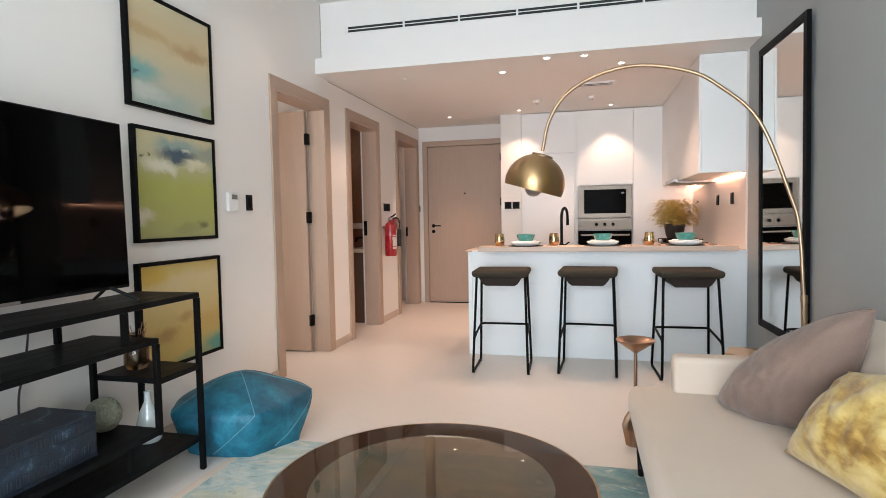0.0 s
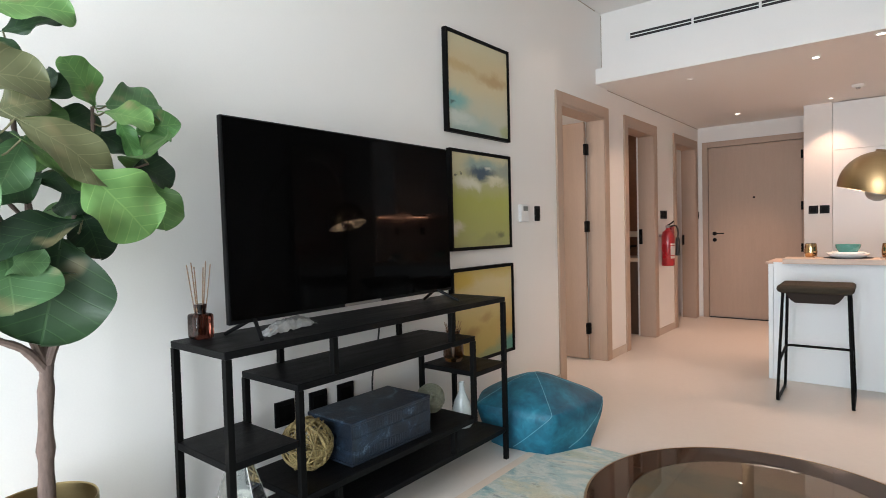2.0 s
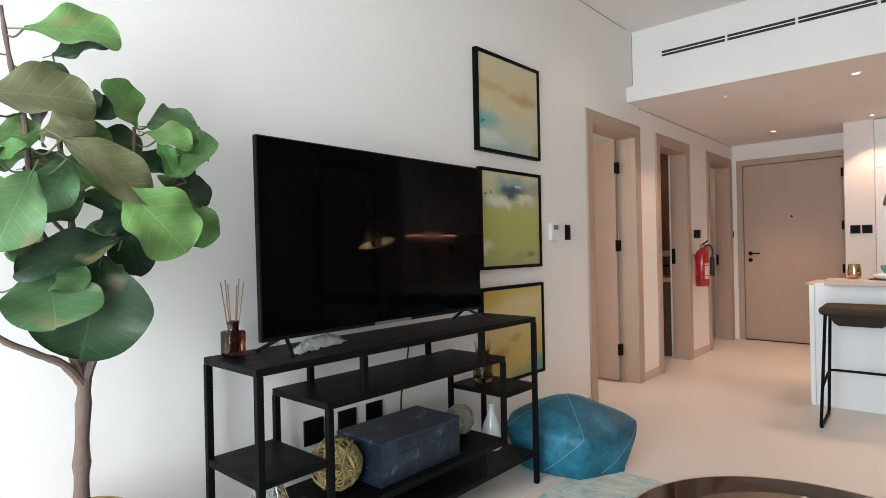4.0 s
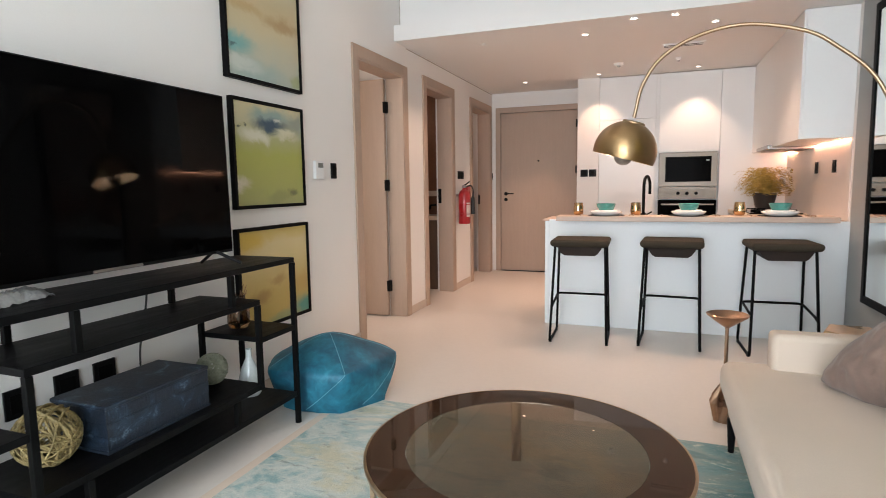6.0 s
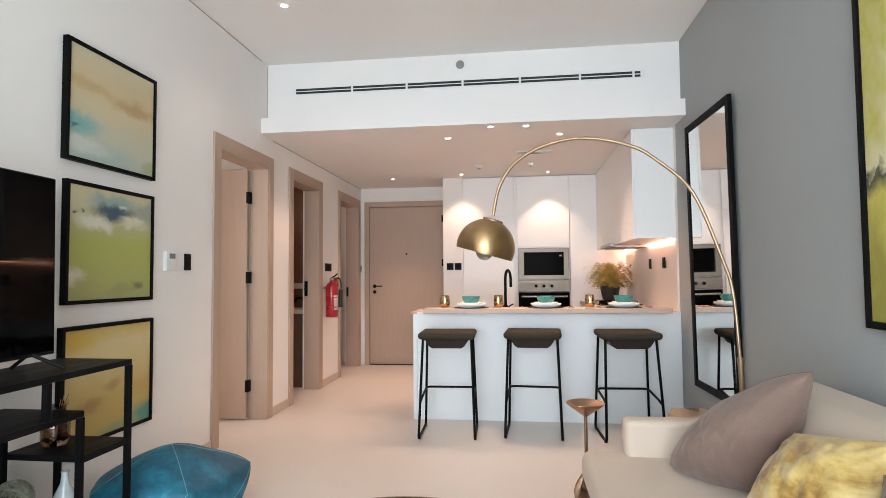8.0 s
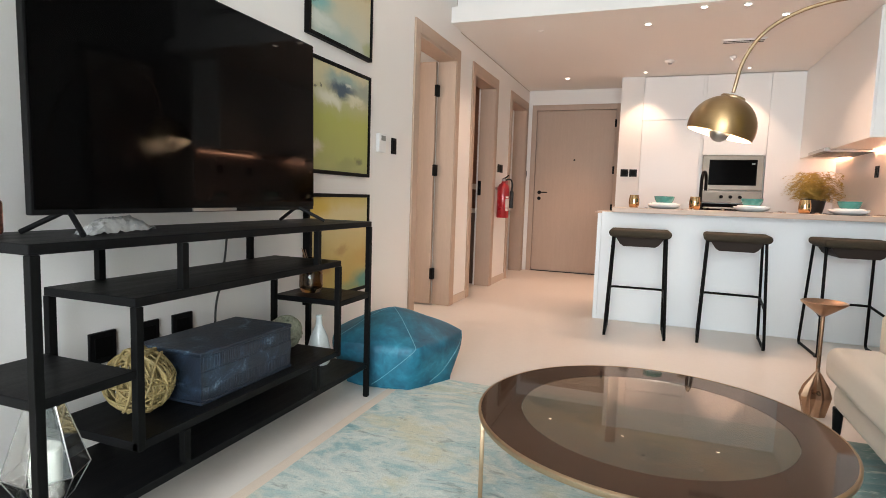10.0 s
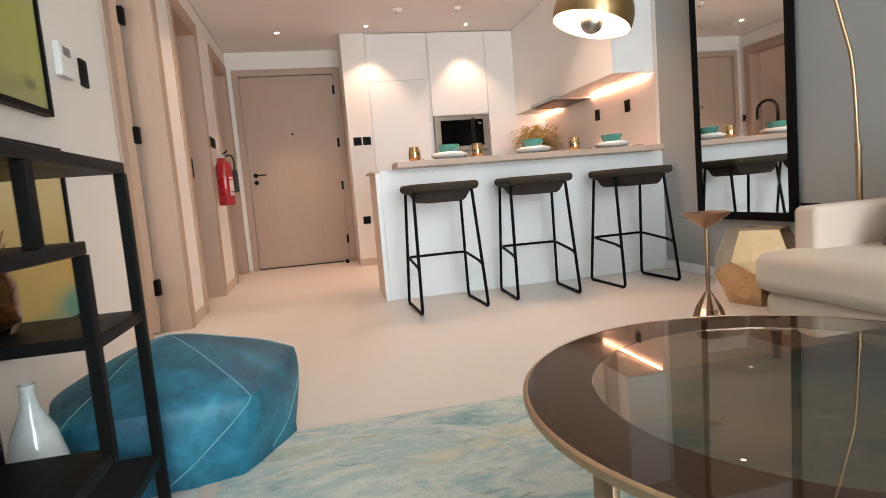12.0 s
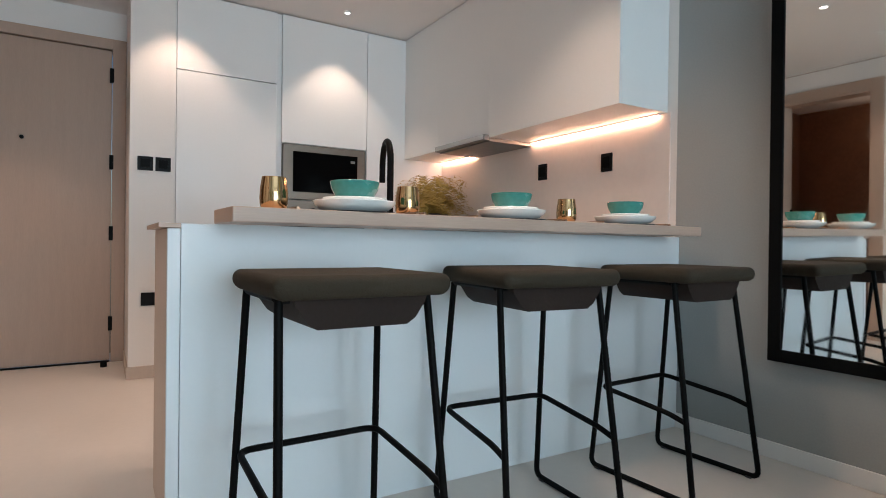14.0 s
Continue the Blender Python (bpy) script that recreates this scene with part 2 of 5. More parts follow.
BLACK = mat("black_metal", (0.004, 0.004, 0.004), 0.5, metal=0.0, spec=0.07, vary=0.12, scale=8, fine=90, bump=0.006)
FRAMEB = mat("black_mirror_frame", (0.005, 0.005, 0.005), 0.5, vary=0.1, scale=8, fine=90, bump=0.004, spec=0.05)
BLACKW = mat("black_stained_wood", (0.0045, 0.0045, 0.005), 0.46, spec=0.09, vary=0.25, scale=5, fine=45, bump=0.02, stretch=(6, 0.8, 6))
PLASTIC = mat("black_plastic", (0.005, 0.005, 0.0055), 0.45, spec=0.14, vary=0.05, bump=0.0)
OVENGLASS = mat("black_oven_glass", (0.003, 0.003, 0.003), 0.12, vary=0.0, bump=0.0, spec=0.008)
OVENST = mat("brushed_oven_steel", (0.185, 0.155, 0.128), 0.42, metal=1.0, vary=0.10, scale=3, fine=60, bump=0.006, stretch=(0.5, 8, 8))
SCREEN = mat("dark_screen", (0.001, 0.0009, 0.0009), 0.06, vary=0.0, bump=0.0, spec=0.07)
# the screen's coating takes most of the gloss away, but not at a grazing look
sn = SCREEN.node_tree
lw = sn.nodes.new("ShaderNodeLayerWeight")
sn.links.new(calc(sn, "MULTIPLY_ADD", calc(sn, "POWER", lw.outputs["Facing"], 8.0), 3.6, 0.07), sn.nodes["Principled BSDF"].inputs["Specular IOR Level"])
BRASS = mat("brushed_brass", (0.42, 0.30, 0.195), 0.38, metal=1.0, vary=0.08, scale=4, fine=70, bump=0.004, stretch=(1, 1, 8))
PLANTER = mat("spun_olive_brass", (0.40, 0.305, 0.15), 0.36, metal=1.0, vary=0.10, scale=4, fine=70, bump=0.004, stretch=(1, 1, 8))
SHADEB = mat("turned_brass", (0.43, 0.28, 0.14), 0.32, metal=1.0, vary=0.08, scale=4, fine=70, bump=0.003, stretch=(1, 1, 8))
SHADEB.node_tree.nodes["Principled BSDF"].inputs["Anisotropic"].default_value = 0.8
SHADEB.node_tree.nodes["Principled BSDF"].inputs["Anisotropic Rotation"].default_value = 0.25
HOODST = mat("dull_hood_steel", (0.26, 0.25, 0.245), 0.42, metal=1.0, vary=0.06, scale=3, fine=60, bump=0.004, stretch=(0.5, 8, 8))
GOLD = mat("hammered_gold", (0.56, 0.40, 0.24), 0.30, metal=1.0, vary=0.10, scale=4, fine=30, bump=0.008)
BRONZE = mat("bronze_copper", (0.35, 0.225, 0.15), 0.30, metal=1.0, vary=0.08, scale=5, fine=50, bump=0.004)
STEEL = mat("brushed_steel", (0.43, 0.42, 0.41), 0.33, metal=1.0, vary=0.06, scale=3, fine=60, bump=0.004, stretch=(0.5, 8, 8))
SKIRT = mat("taupe_tile_skirting", (0.52, 0.43, 0.36), 0.4, vary=0.05, scale=3, fine=35, bump=0.0)
GAP = mat("shadow_gap", (0.40, 0.34, 0.29), 0.8, vary=0.0, bump=0.0)
DARKMETAL = mat("dark_slot", (0.02, 0.02, 0.02), 0.7, vary=0.0, bump=0.0)
MIRROR = mat("mirror_silver", (0.90, 0.92, 0.91), 0.0, metal=1.0, vary=0.0, bump=0.0)
SOFA = mat("cream_sofa_fabric", (0.565, 0.470, 0.385), 0.9, vary=0.05, scale=3, fine=260, bump=0.025, sheen=0.1)
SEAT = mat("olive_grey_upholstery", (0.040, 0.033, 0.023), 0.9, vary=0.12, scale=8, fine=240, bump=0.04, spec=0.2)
# darker and browner than the seat pad
UNDERS = mat("dark_brown_underside", (0.019, 0.011, 0.008), 0.7, vary=0.15, scale=8, fine=90, bump=0.02, spec=0.25)
GOLDP = mat("polished_gold", (0.62, 0.42, 0.22), 0.10, metal=1.0, vary=0.05, scale=6, fine=40, bump=0.0)
MAUVE = mat("mauve_velvet", (0.185, 0.122, 0.095), 0.85, vary=0.10, scale=7, fine=120, bump=0.02, sheen=0.2)
GOLDV = ramp_mat("gold_crushed_velvet", [(0.20, (0.20, 0.10, 0.015)), (0.34, (0.33, 0.19, 0.04)), (0.47, (0.46, 0.32, 0.095)), (0.62, (0.54, 0.40, 0.16)), (0.85, (0.62, 0.51, 0.27))], 0.45, 4.2, 20, amount=1.7, distort=0.8, bump=0.2, sheen=0.25, stretch=(1, 1, 1.4), grit=0.58)
BLUE = ramp_mat("blue_suede_leather", [(0.2, (0.003, 0.036, 0.065)), (0.44, (0.004, 0.084, 0.138)), (0.60, (0.007, 0.140, 0.212)), (0.76, (0.03, 0.22, 0.30)), (0.92, (0.12, 0.36, 0.46))], 0.55, 4.5, 26, amount=1.05, bump=0.22, distort=0.7)
NAVY = ramp_mat("distressed_navy_leather", [(0.2, (0.005, 0.009, 0.017)), (0.5, (0.008, 0.015, 0.028)), (0.64, (0.016, 0.034, 0.060)), (0.76, (0.10, 0.15, 0.20))], 0.5, 7, 60, amount=1.15, bump=0.3)
RUG = rug_material()
BINDING = mat("cream_woven_binding", (0.66, 0.55, 0.45), 0.9, vary=0.06, scale=9, fine=200, bump=0.03)
SEAM = mat("pale_blue_stitching", (0.13, 0.30, 0.37), 0.6, vary=0.2, bump=0.02)
BARK = mat("grey_brown_bark", (0.125, 0.085, 0.07), 0.85, vary=0.35, scale=12, fine=70, bump=0.08, stretch=(1, 1, 0.4))
STALK = mat("green_brown_stalk", (0.11, 0.10, 0.045), 0.7, vary=0.2, bump=0.02)
SOIL = mat("dark_pebbles", (0.10, 0.095, 0.10), 0.85, vary=0.5, scale=40, fine=120, bump=0.1)
RED = mat("red_enamel", (0.36, 0.010, 0.016), 0.3, vary=0.04, bump=0.0, coat=0.3)
RUBBER = mat("black_rubber", (0.02, 0.02, 0.02), 0.6, vary=0.05, bump=0.01)
LABEL = mat("pale_label_print", (0.62, 0.52, 0.48), 0.6, vary=0.05, bump=0.0)
TURQ = mat("turquoise_glaze", (0.065, 0.27, 0.24), 0.25, vary=0.16, scale=12, fine=60, bump=0.0, coat=0.3)
CHINA = mat("white_china", (0.84, 0.86, 0.84), 0.22, vary=0.02, bump=0.0, coat=0.3)
SLATE = mat("black_placemat", (0.02, 0.019, 0.018), 0.7, vary=0.2, bump=0.03)
CANDLE = mat("candle_wax", (0.82, 0.80, 0.72), 0.5, vary=0.02, bump=0.0)
RATTAN = mat("dry_rattan", (0.30, 0.225, 0.095), 0.7, vary=0.4, scale=20, fine=80, bump=0.03)
WIRE = mat("silvered_vine", (0.32, 0.33, 0.25), 0.4, metal=0.3, vary=0.25, scale=20, fine=80, bump=0.02)
REED = mat("brown_reed", (0.30, 0.17, 0.09), 0.8, vary=0.2, bump=0.02)
FERN = mat("yellow_green_fern", (0.44, 0.31, 0.07), 0.7, vary=0.45, scale=14, fine=60, bump=0.0)
POTB = mat("black_ceramic", (0.025, 0.022, 0.02), 0.45, vary=0.15, bump=0.02)
AMBER = glass("amber_glass", (0.10, 0.032, 0.022))
AMBERV = glass("smoked_amber_glass", (0.34, 0.24, 0.16))
CLEAR = glass("clear_glass", (0.94, 0.97, 0.96))
MILK = mat("milky_glass", (0.62, 0.68, 0.68), 0.08, vary=0.12, scale=9, bump=0.0, coat=0.5)
SMOKE = glass("bronze_tinted_glass", (0.30, 0.24, 0.185))
BORDER = mat("bronze_glass_border", (0.042, 0.021, 0.012), 0.04, vary=0.02, bump=0.0, spec=0.3)
BAG = mat("crumpled_clear_plastic", (0.33, 0.335, 0.335), 0.3, vary=0.25, scale=30, fine=90, bump=0.05)
PLUG = mat("grey_plug_plastic", (0.20, 0.20, 0.20), 0.2, vary=0.1, bump=0.0)
WPLAST = mat("white_plastic", (0.78, 0.78, 0.77), 0.4, vary=0.01, bump=0.0)
GREYP = mat("grey_display", (0.16, 0.18, 0.17), 0.3, vary=0.02, bump=0.0)
BROWNT = mat("brown_bath_tile", (0.19, 0.085, 0.042), 0.4, vary=0.25, scale=3, fine=25, bump=0.01)
STONE = mat("cream_stone_top", (0.62, 0.52, 0.42), 0.35, vary=0.08, scale=6, fine=40, bump=0.0)
DARKW = mat("dark_walnut", (0.12, 0.07, 0.045), 0.5, vary=0.2, scale=5, fine=40, bump=0.01, stretch=(6, 6, 0.6))
BULB = glow("bulb_glow", (1.0, 0.70, 0.44), 240.0)
LED = glow("led_strip_glow", (1.0, 0.48, 0.28), 37.0)
SPOTG = glow("downlight_glow", (1.0, 0.86, 0.70), 14.0)
DOMEIN = mat("white_dome_inside", (0.82, 0.80, 0.76), 0.5, vary=0.01, bump=0.0)

ART1 = painting("abstract_sand_and_teal", [(0.0, (0.42, 0.46, 0.40)), (0.25, (0.49, 0.48, 0.36)), (0.5, (0.57, 0.49, 0.31)), (0.7, (0.56, 0.45, 0.26)), (1.0, (0.57, 0.51, 0.34))], [
    (0.35, 0.08, 0.45, 0.12, (0.29, 0.42, 0.40), 0.6), (0.06, 0.29, 0.30, 0.12, (0.15, 0.39, 0.39), 0.9), (0.10, 0.12, 0.36, 0.07, (0.57, 0.60, 0.54), 0.8),
    (0.76, 0.62, 0.30, 0.08, (0.40, 0.25, 0.11), 0.75), (0.2, 0.67, 0.32, 0.06, (0.45, 0.29, 0.12), 0.55), (0.97, 0.08, 0.14, 0.10, (0.31, 0.35, 0.13), 0.7), (0.08, 0.27, 0.05, 0.018, (0.05, 0.09, 0.09), 0.8)])
ART2 = painting("abstract_green_field", [(0.0, (0.33, 0.33, 0.14)), (0.15, (0.36, 0.37, 0.12)), (0.5, (0.39, 0.41, 0.10)), (0.68, (0.42, 0.42, 0.20)), (0.8, (0.53, 0.51, 0.33)), (1.0, (0.60, 0.54, 0.33))], [
    (0.5, 0.90, 0.36, 0.11, (0.17, 0.31, 0.33), 0.75), (0.92, 0.85, 0.20, 0.14, (0.21, 0.25, 0.23), 0.7), (0.52, 0.80, 0.27, 0.085, (0.035, 0.075, 0.12), 0.97), (0.28, 0.68, 0.24, 0.07, (0.68, 0.68, 0.58), 0.9),
    (0.76, 0.72, 0.18, 0.05, (0.66, 0.63, 0.48), 0.85), (0.62, 0.86, 0.08, 0.02, (0.62, 0.62, 0.55), 0.8), (0.05, 0.19, 0.17, 0.08, (0.60, 0.56, 0.46), 0.97), (0.82, 0.13, 0.09, 0.05, (0.09, 0.10, 0.06), 0.7), (0.6, 0.08, 0.22, 0.07, (0.24, 0.26, 0.10), 0.55),
    (0.08, 0.745, 0.03, 0.02, (0.06, 0.07, 0.06), 0.85), (0.17, 0.76, 0.022, 0.018, (0.06, 0.07, 0.06), 0.85)], 0.26)
ART3 = painting("abstract_ochre", [(0.0, (0.50, 0.36, 0.10)), (0.3, (0.53, 0.38, 0.12)), (0.6, (0.59, 0.46, 0.21)), (0.85, (0.61, 0.50, 0.27)), (1.0, (0.57, 0.43, 0.14))], [
    (0.98, 0.08, 0.28, 0.15, (0.07, 0.28, 0.23), 0.92), (0.6, 0.02, 0.30, 0.07, (0.20, 0.32, 0.19), 0.6), (0.28, 0.28, 0.15, 0.09, (0.33, 0.19, 0.06), 0.65), (0.52, 0.44, 0.13, 0.07, (0.36, 0.21, 0.07), 0.6),
    (0.1, 0.9, 0.30, 0.14, (0.58, 0.38, 0.04), 0.8), (0.9, 0.36, 0.20, 0.11, (0.52, 0.31, 0.09), 0.5)])
ART4 = ramp_mat("abstract_lime_and_black", [(0.05, (0.30, 0.26, 0.05)), (0.3, (0.50, 0.44, 0.10)), (0.45, (0.05, 0.05, 0.04)), (0.5, (0.62, 0.56, 0.34)), (0.75, (0.44, 0.40, 0.08)), (0.95, (0.60, 0.52, 0.22))], 0.7, 3, 12, axis=2, amount=0.8, distort=1.0, coords="Generated")


def leaf_material(name, dark, light):
    m = bpy.data.materials.new(name)
    m.use_nodes = True
    n, l = m.node_tree.nodes, m.node_tree.links
    b = n["Principled BSDF"]
    b.inputs["Roughness"].default_value = 0.45
    b.inputs["Specular IOR Level"].default_value = 0.3
    tc, sep = n.new("ShaderNodeTexCoord"), n.new("ShaderNodeSeparateXYZ")
    l.new(tc.outputs["Object"], sep.inputs[0])
    ab = n.new("ShaderNodeMath")
    ab.operation = "ABSOLUTE"
    l.new(sep.outputs[1], ab.inputs[0])
    # side veins run outwards and forwards from the midrib
    w = n.new("ShaderNodeMath")
    w.operation = "MULTIPLY_ADD"
    w.inputs[1].default_value = -0.55
    l.new(ab.outputs[0], w.inputs[0])
    l.new(sep.outputs[0], w.inputs[2])
    sn = n.new("ShaderNodeMath")
    sn.operation = "MULTIPLY"
    sn.inputs[1].default_value = 46.0
    l.new(w.outputs[0], sn.inputs[0])
    si = n.new("ShaderNodeMath")
    si.operation = "SINE"
    l.new(sn.outputs[0], si.inputs[0])
    r1 = n.new("ShaderNodeMapRange")
    r1.inputs["From Min"].default_value, r1.inputs["From Max"].default_value = 0.93, 1.0
    l.new(si.outputs[0], r1.inputs["Value"])
    r2 = n.new("ShaderNodeMapRange")
    r2.inputs["From Min"].default_value, r2.inputs["From Max"].default_value = 0.014, 0.006
    l.new(ab.outputs[0], r2.inputs["Value"])
    mx = n.new("ShaderNodeMath")
    mx.operation = "MAXIMUM"
    l.new(r1.outputs[0], mx.inputs[0])
    l.new(r2.outputs[0], mx.inputs[1])
    half = n.new("ShaderNodeMath")
    half.operation = "MULTIPLY"
    half.inputs[1].default_value = 0.30
    l.new(mx.outputs[0], half.inputs[0])
    info = n.new("ShaderNodeObjectInfo")
    nz = n.new("ShaderNodeTexNoise")
    nz.inputs["Scale"].default_value = 2.6
    l.new(tc.outputs["Object"], nz.inputs["Vector"])
    add = n.new("ShaderNodeMath")
    l.new(half.outputs[0], add.inputs[0])
    mul = n.new("ShaderNodeMath")
    mul.operation = "MULTIPLY"
    l.new(info.outputs["Random"], mul.inputs[0])
    l.new(nz.outputs[0], mul.inputs[1])
    l.new(mul.outputs[0], add.inputs[1])
    mix = n.new("ShaderNodeMix")
    mix.data_type = "RGBA"
    mix.inputs[6].default_value, mix.inputs[7].default_value = (*dark, 1), (*light, 1)
    l.new(add.outputs[0], mix.inputs[0])
    # dry tan patches, other ones on every leaf
    dry = n.new("ShaderNodeTexNoise")
    dry.noise_dimensions = "4D"
    dry.inputs["Scale"].default_value = 1.7
    tens = n.new("ShaderNodeMath")
    tens.operation = "MULTIPLY"
    tens.inputs[1].default_value = 40.0
    l.new(info.outputs["Random"], tens.inputs[0])
    l.new(tens.outputs[0], dry.inputs["W"])
    l.new(tc.outputs["Object"], dry.inputs["Vector"])
    r3 = n.new("ShaderNodeMapRange")
    r3.inputs["From Min"].default_value, r3.inputs["From Max"].default_value, r3.inputs["To Max"].default_value = 0.60, 0.72, 0.75
    l.new(dry.outputs[0], r3.inputs["Value"])
    tan = n.new("ShaderNodeMix")
    tan.data_type = "RGBA"
    tan.inputs[7].default_value = (0.24, 0.19, 0.10, 1)
    l.new(mix.outputs[2], tan.inputs[6])
    l.new(r3.outputs[0], tan.inputs[0])
    l.new(tan.outputs[2], b.inputs["Base Color"])
    bp = n.new("ShaderNodeBump")
    bp.inputs["Strength"].default_value, bp.inputs["Distance"].default_value = 0.14, 0.012
    bp.invert = True
    l.new(mx.outputs[0], bp.inputs["Height"])
    l.new(bp.outputs[0], b.inputs["Normal"])
    return m


# bright and dark leaf tones put lit and shaded foliage into the colour
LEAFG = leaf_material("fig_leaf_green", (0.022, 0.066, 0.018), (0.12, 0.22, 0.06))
LEAFD = leaf_material("fig_leaf_shaded", (0.008, 0.026, 0.011), (0.040, 0.095, 0.030))
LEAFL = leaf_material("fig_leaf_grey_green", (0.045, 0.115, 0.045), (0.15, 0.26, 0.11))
LEAFY = leaf_material("fig_leaf_lit_young", (0.06, 0.165, 0.045), (0.22, 0.38, 0.12))
LEAFB = leaf_material("fig_leaf_pale_back", (0.10, 0.11, 0.05), (0.25, 0.25, 0.13))

# ---- builders ----
ORIGIN = {}


def finish(ob, m, smooth):
    if m is not None:
        ob.data.materials.append(m)
    if smooth:
        for p in ob.data.polygons:
            p.use_smooth = True


def mesh_of(name, bm, m=None, smooth=False):
    me = bpy.data.meshes.new(name)
    bmesh.ops.recalc_face_normals(bm, faces=bm.faces)
    bm.to_mesh(me)
    bm.free()
    if m is not None:
        me.materials.append(m)
    if smooth:
        # broad flat faces stay flat, so that small bevels do not bend their shading
        for p in me.polygons:
            p.use_smooth = True
        me.set_sharp_from_angle(angle=radians(38))
        for p in me.polygons:
            if max(abs(c) for c in p.normal) > 0.9999 and p.area > 0.0004:
                p.use_smooth = False
    return me


def thing(name, at, label, category, group="", kind=""):
    ob = new(name)
    ob.empty_display_size = 0.05
    ob.matrix_basis = Matrix.Translation(at)
    ORIGIN[ob.name] = Vector(at)
    return tagged(ob, label, category, group, kind)


def part(name, bm, m, parent, label="", smooth=True):
    """One mesh, given in world coordinates, under a thing or a part."""
    o = ORIGIN[parent.name]
    bmesh.ops.translate(bm, vec=-o, verts=bm.verts)
    ob = new(name, mesh_of(name, bm, m, smooth))
    ob.parent = parent
    ORIGIN[ob.name] = o
    return tagged(ob, label)


def single(name, bm, m, label, category, smooth=True, kind="", group=""):
    """A thing that is one mesh, its origin at its base."""
    lo = Vector([min(v.co[i] for v in bm.verts) for i in range(3)])
    hi = Vector([max(v.co[i] for v in bm.verts) for i in range(3)])
    o = Vector(((lo.x + hi.x) / 2, (lo.y + hi.y) / 2, lo.z))
    bmesh.ops.translate(bm, vec=-o, verts=bm.verts)
    ob = new(name, mesh_of(name, bm, m, smooth))
    ob.matrix_basis = Matrix.Translation(o)
    ORIGIN[ob.name] = o
    return tagged(ob, label, category, group, kind)


def structure(name, bm, m, label="", category="", smooth=False):
    return single(name, bm, m, label, category, smooth, kind="structure")


def box(x0, x1, y0, y1, z0, z1, bevel=0.0, seg=2, bm=None):
    bm = bm or bmesh.new()
    made = bmesh.ops.create_cube(bm, size=1.0)["verts"]
    for v in made:
        v.co = Vector((x0 + (v.co.x + 0.5) * (x1 - x0), y0 + (v.co.y + 0.5) * (y1 - y0), z0 + (v.co.z + 0.5) * (z1 - z0)))
    if bevel:
        edges = list({e for v in made for e in v.link_edges})
        bmesh.ops.bevel(bm, geom=edges, offset=bevel, segments=seg, profile=0.5, affect="EDGES", clamp_overlap=True)
    return bm


def lathe(profile, at, n=32, bm=None, m=None, spin=0.0):
    """A turned shape from (radius, height) pairs."""
    bm = bm or bmesh.new()
    m = m or Matrix.Translation(at)
    rings = []
    for r, z in profile:
        if r < 1e-5:
            rings.append([bm.verts.new(m @ Vector((0, 0, z)))])
        else:
            rings.append([bm.verts.new(m @ Vector((r * math.cos(spin + 2 * math.pi * i / n), r * math.sin(spin + 2 * math.pi * i / n), z))) for i in range(n)])
    for a, b in zip(rings, rings[1:]):
        for i in range(n):
            j = (i + 1) % n
            if len(a) == 1 and len(b) > 1:
                bm.faces.new((a[0], b[i], b[j]))
            elif len(b) == 1 and len(a) > 1:
                bm.faces.new((a[i], a[j], b[0]))
            elif len(a) > 1:
                bm.faces.new((a[i], a[j], b[j], b[i]))
    return bm


def tube(points, r, n=10, bm=None, radii=None, closed=False):
    bm = bm or bmesh.new()
    pts = [Vector(p) for p in points]
    rings, side = [], None
    for i, p in enumerate(pts):
        if closed:
            d = pts[(i + 1) % len(pts)] - pts[i - 1]
        else:
            d = pts[min(i + 1, len(pts) - 1)] - pts[max(i - 1, 0)]
        d.normalize()
        if side is None:
            side = d.cross(Vector((0.31, 0.17, 0.93)))
            if side.length < 0.1:
                side = d.cross(Vector((1, 0, 0)))
        side = (side - d * side.dot(d)).normalized()
        up = d.cross(side)
        rr = radii[i] if radii else r
        rings.append([bm.verts.new(p + rr * (math.cos(2 * math.pi * k / n) * side + math.sin(2 * math.pi * k / n) * up)) for k in range(n)])
    pairs = list(zip(rings, rings[1:])) + ([(rings[-1], rings[0])] if closed else [])
    for a, b in pairs:
        for k in range(n):
            bm.faces.new((a[k], a[(k + 1) % n], b[(k + 1) % n], b[k]))
    if not closed:
        bm.faces.new(rings[0][::-1])
        bm.faces.new(rings[-1])
    return bm


def rounded(points, r, seg=4):
    """A line of points with its inner corners rounded."""
    pts = [Vector(p) for p in points]
    out = [pts[0]]
    for a, b, c in zip(pts, pts[1:], pts[2:]):
        u, v = (a - b), (c - b)
        k = min(r, u.length * 0.45, v.length * 0.45)
        p, q = b + u.normalized() * k, b + v.normalized() * k
        for i in range(seg + 1):
            t = i / seg
            out.append((1 - t) ** 2 * p + 2 * t * (1 - t) * b + t * t * q)
    return out + [pts[-1]]


def smooth_line(points, n=8):
    """A curve through all the points."""
    p = [Vector(q) for q in points]
    p = [2 * p[0] - p[1]] + p + [2 * p[-1] - p[-2]]
    out = []
    for a, b, c, d in zip(p, p[1:], p[2:], p[3:]):
        for i in range(n):
            t = i / n
            out.append(0.5 * (2 * b + (c - a) * t + (2 * a - 5 * b + 4 * c - d) * t * t + (3 * b - a - 3 * c + d) * t ** 3))
    return out + [p[-2]]


def disc(x, y, z, r, h, n=32, bevel=0.0, bm=None):
    b = bevel
    return lathe([(0, 0), (r - b, 0), (r, b), (r, h - b), (r - b, h), (0, h)] if b else [(0, 0), (r, 0), (r, h), (0, h)], (x, y, z), n, bm)

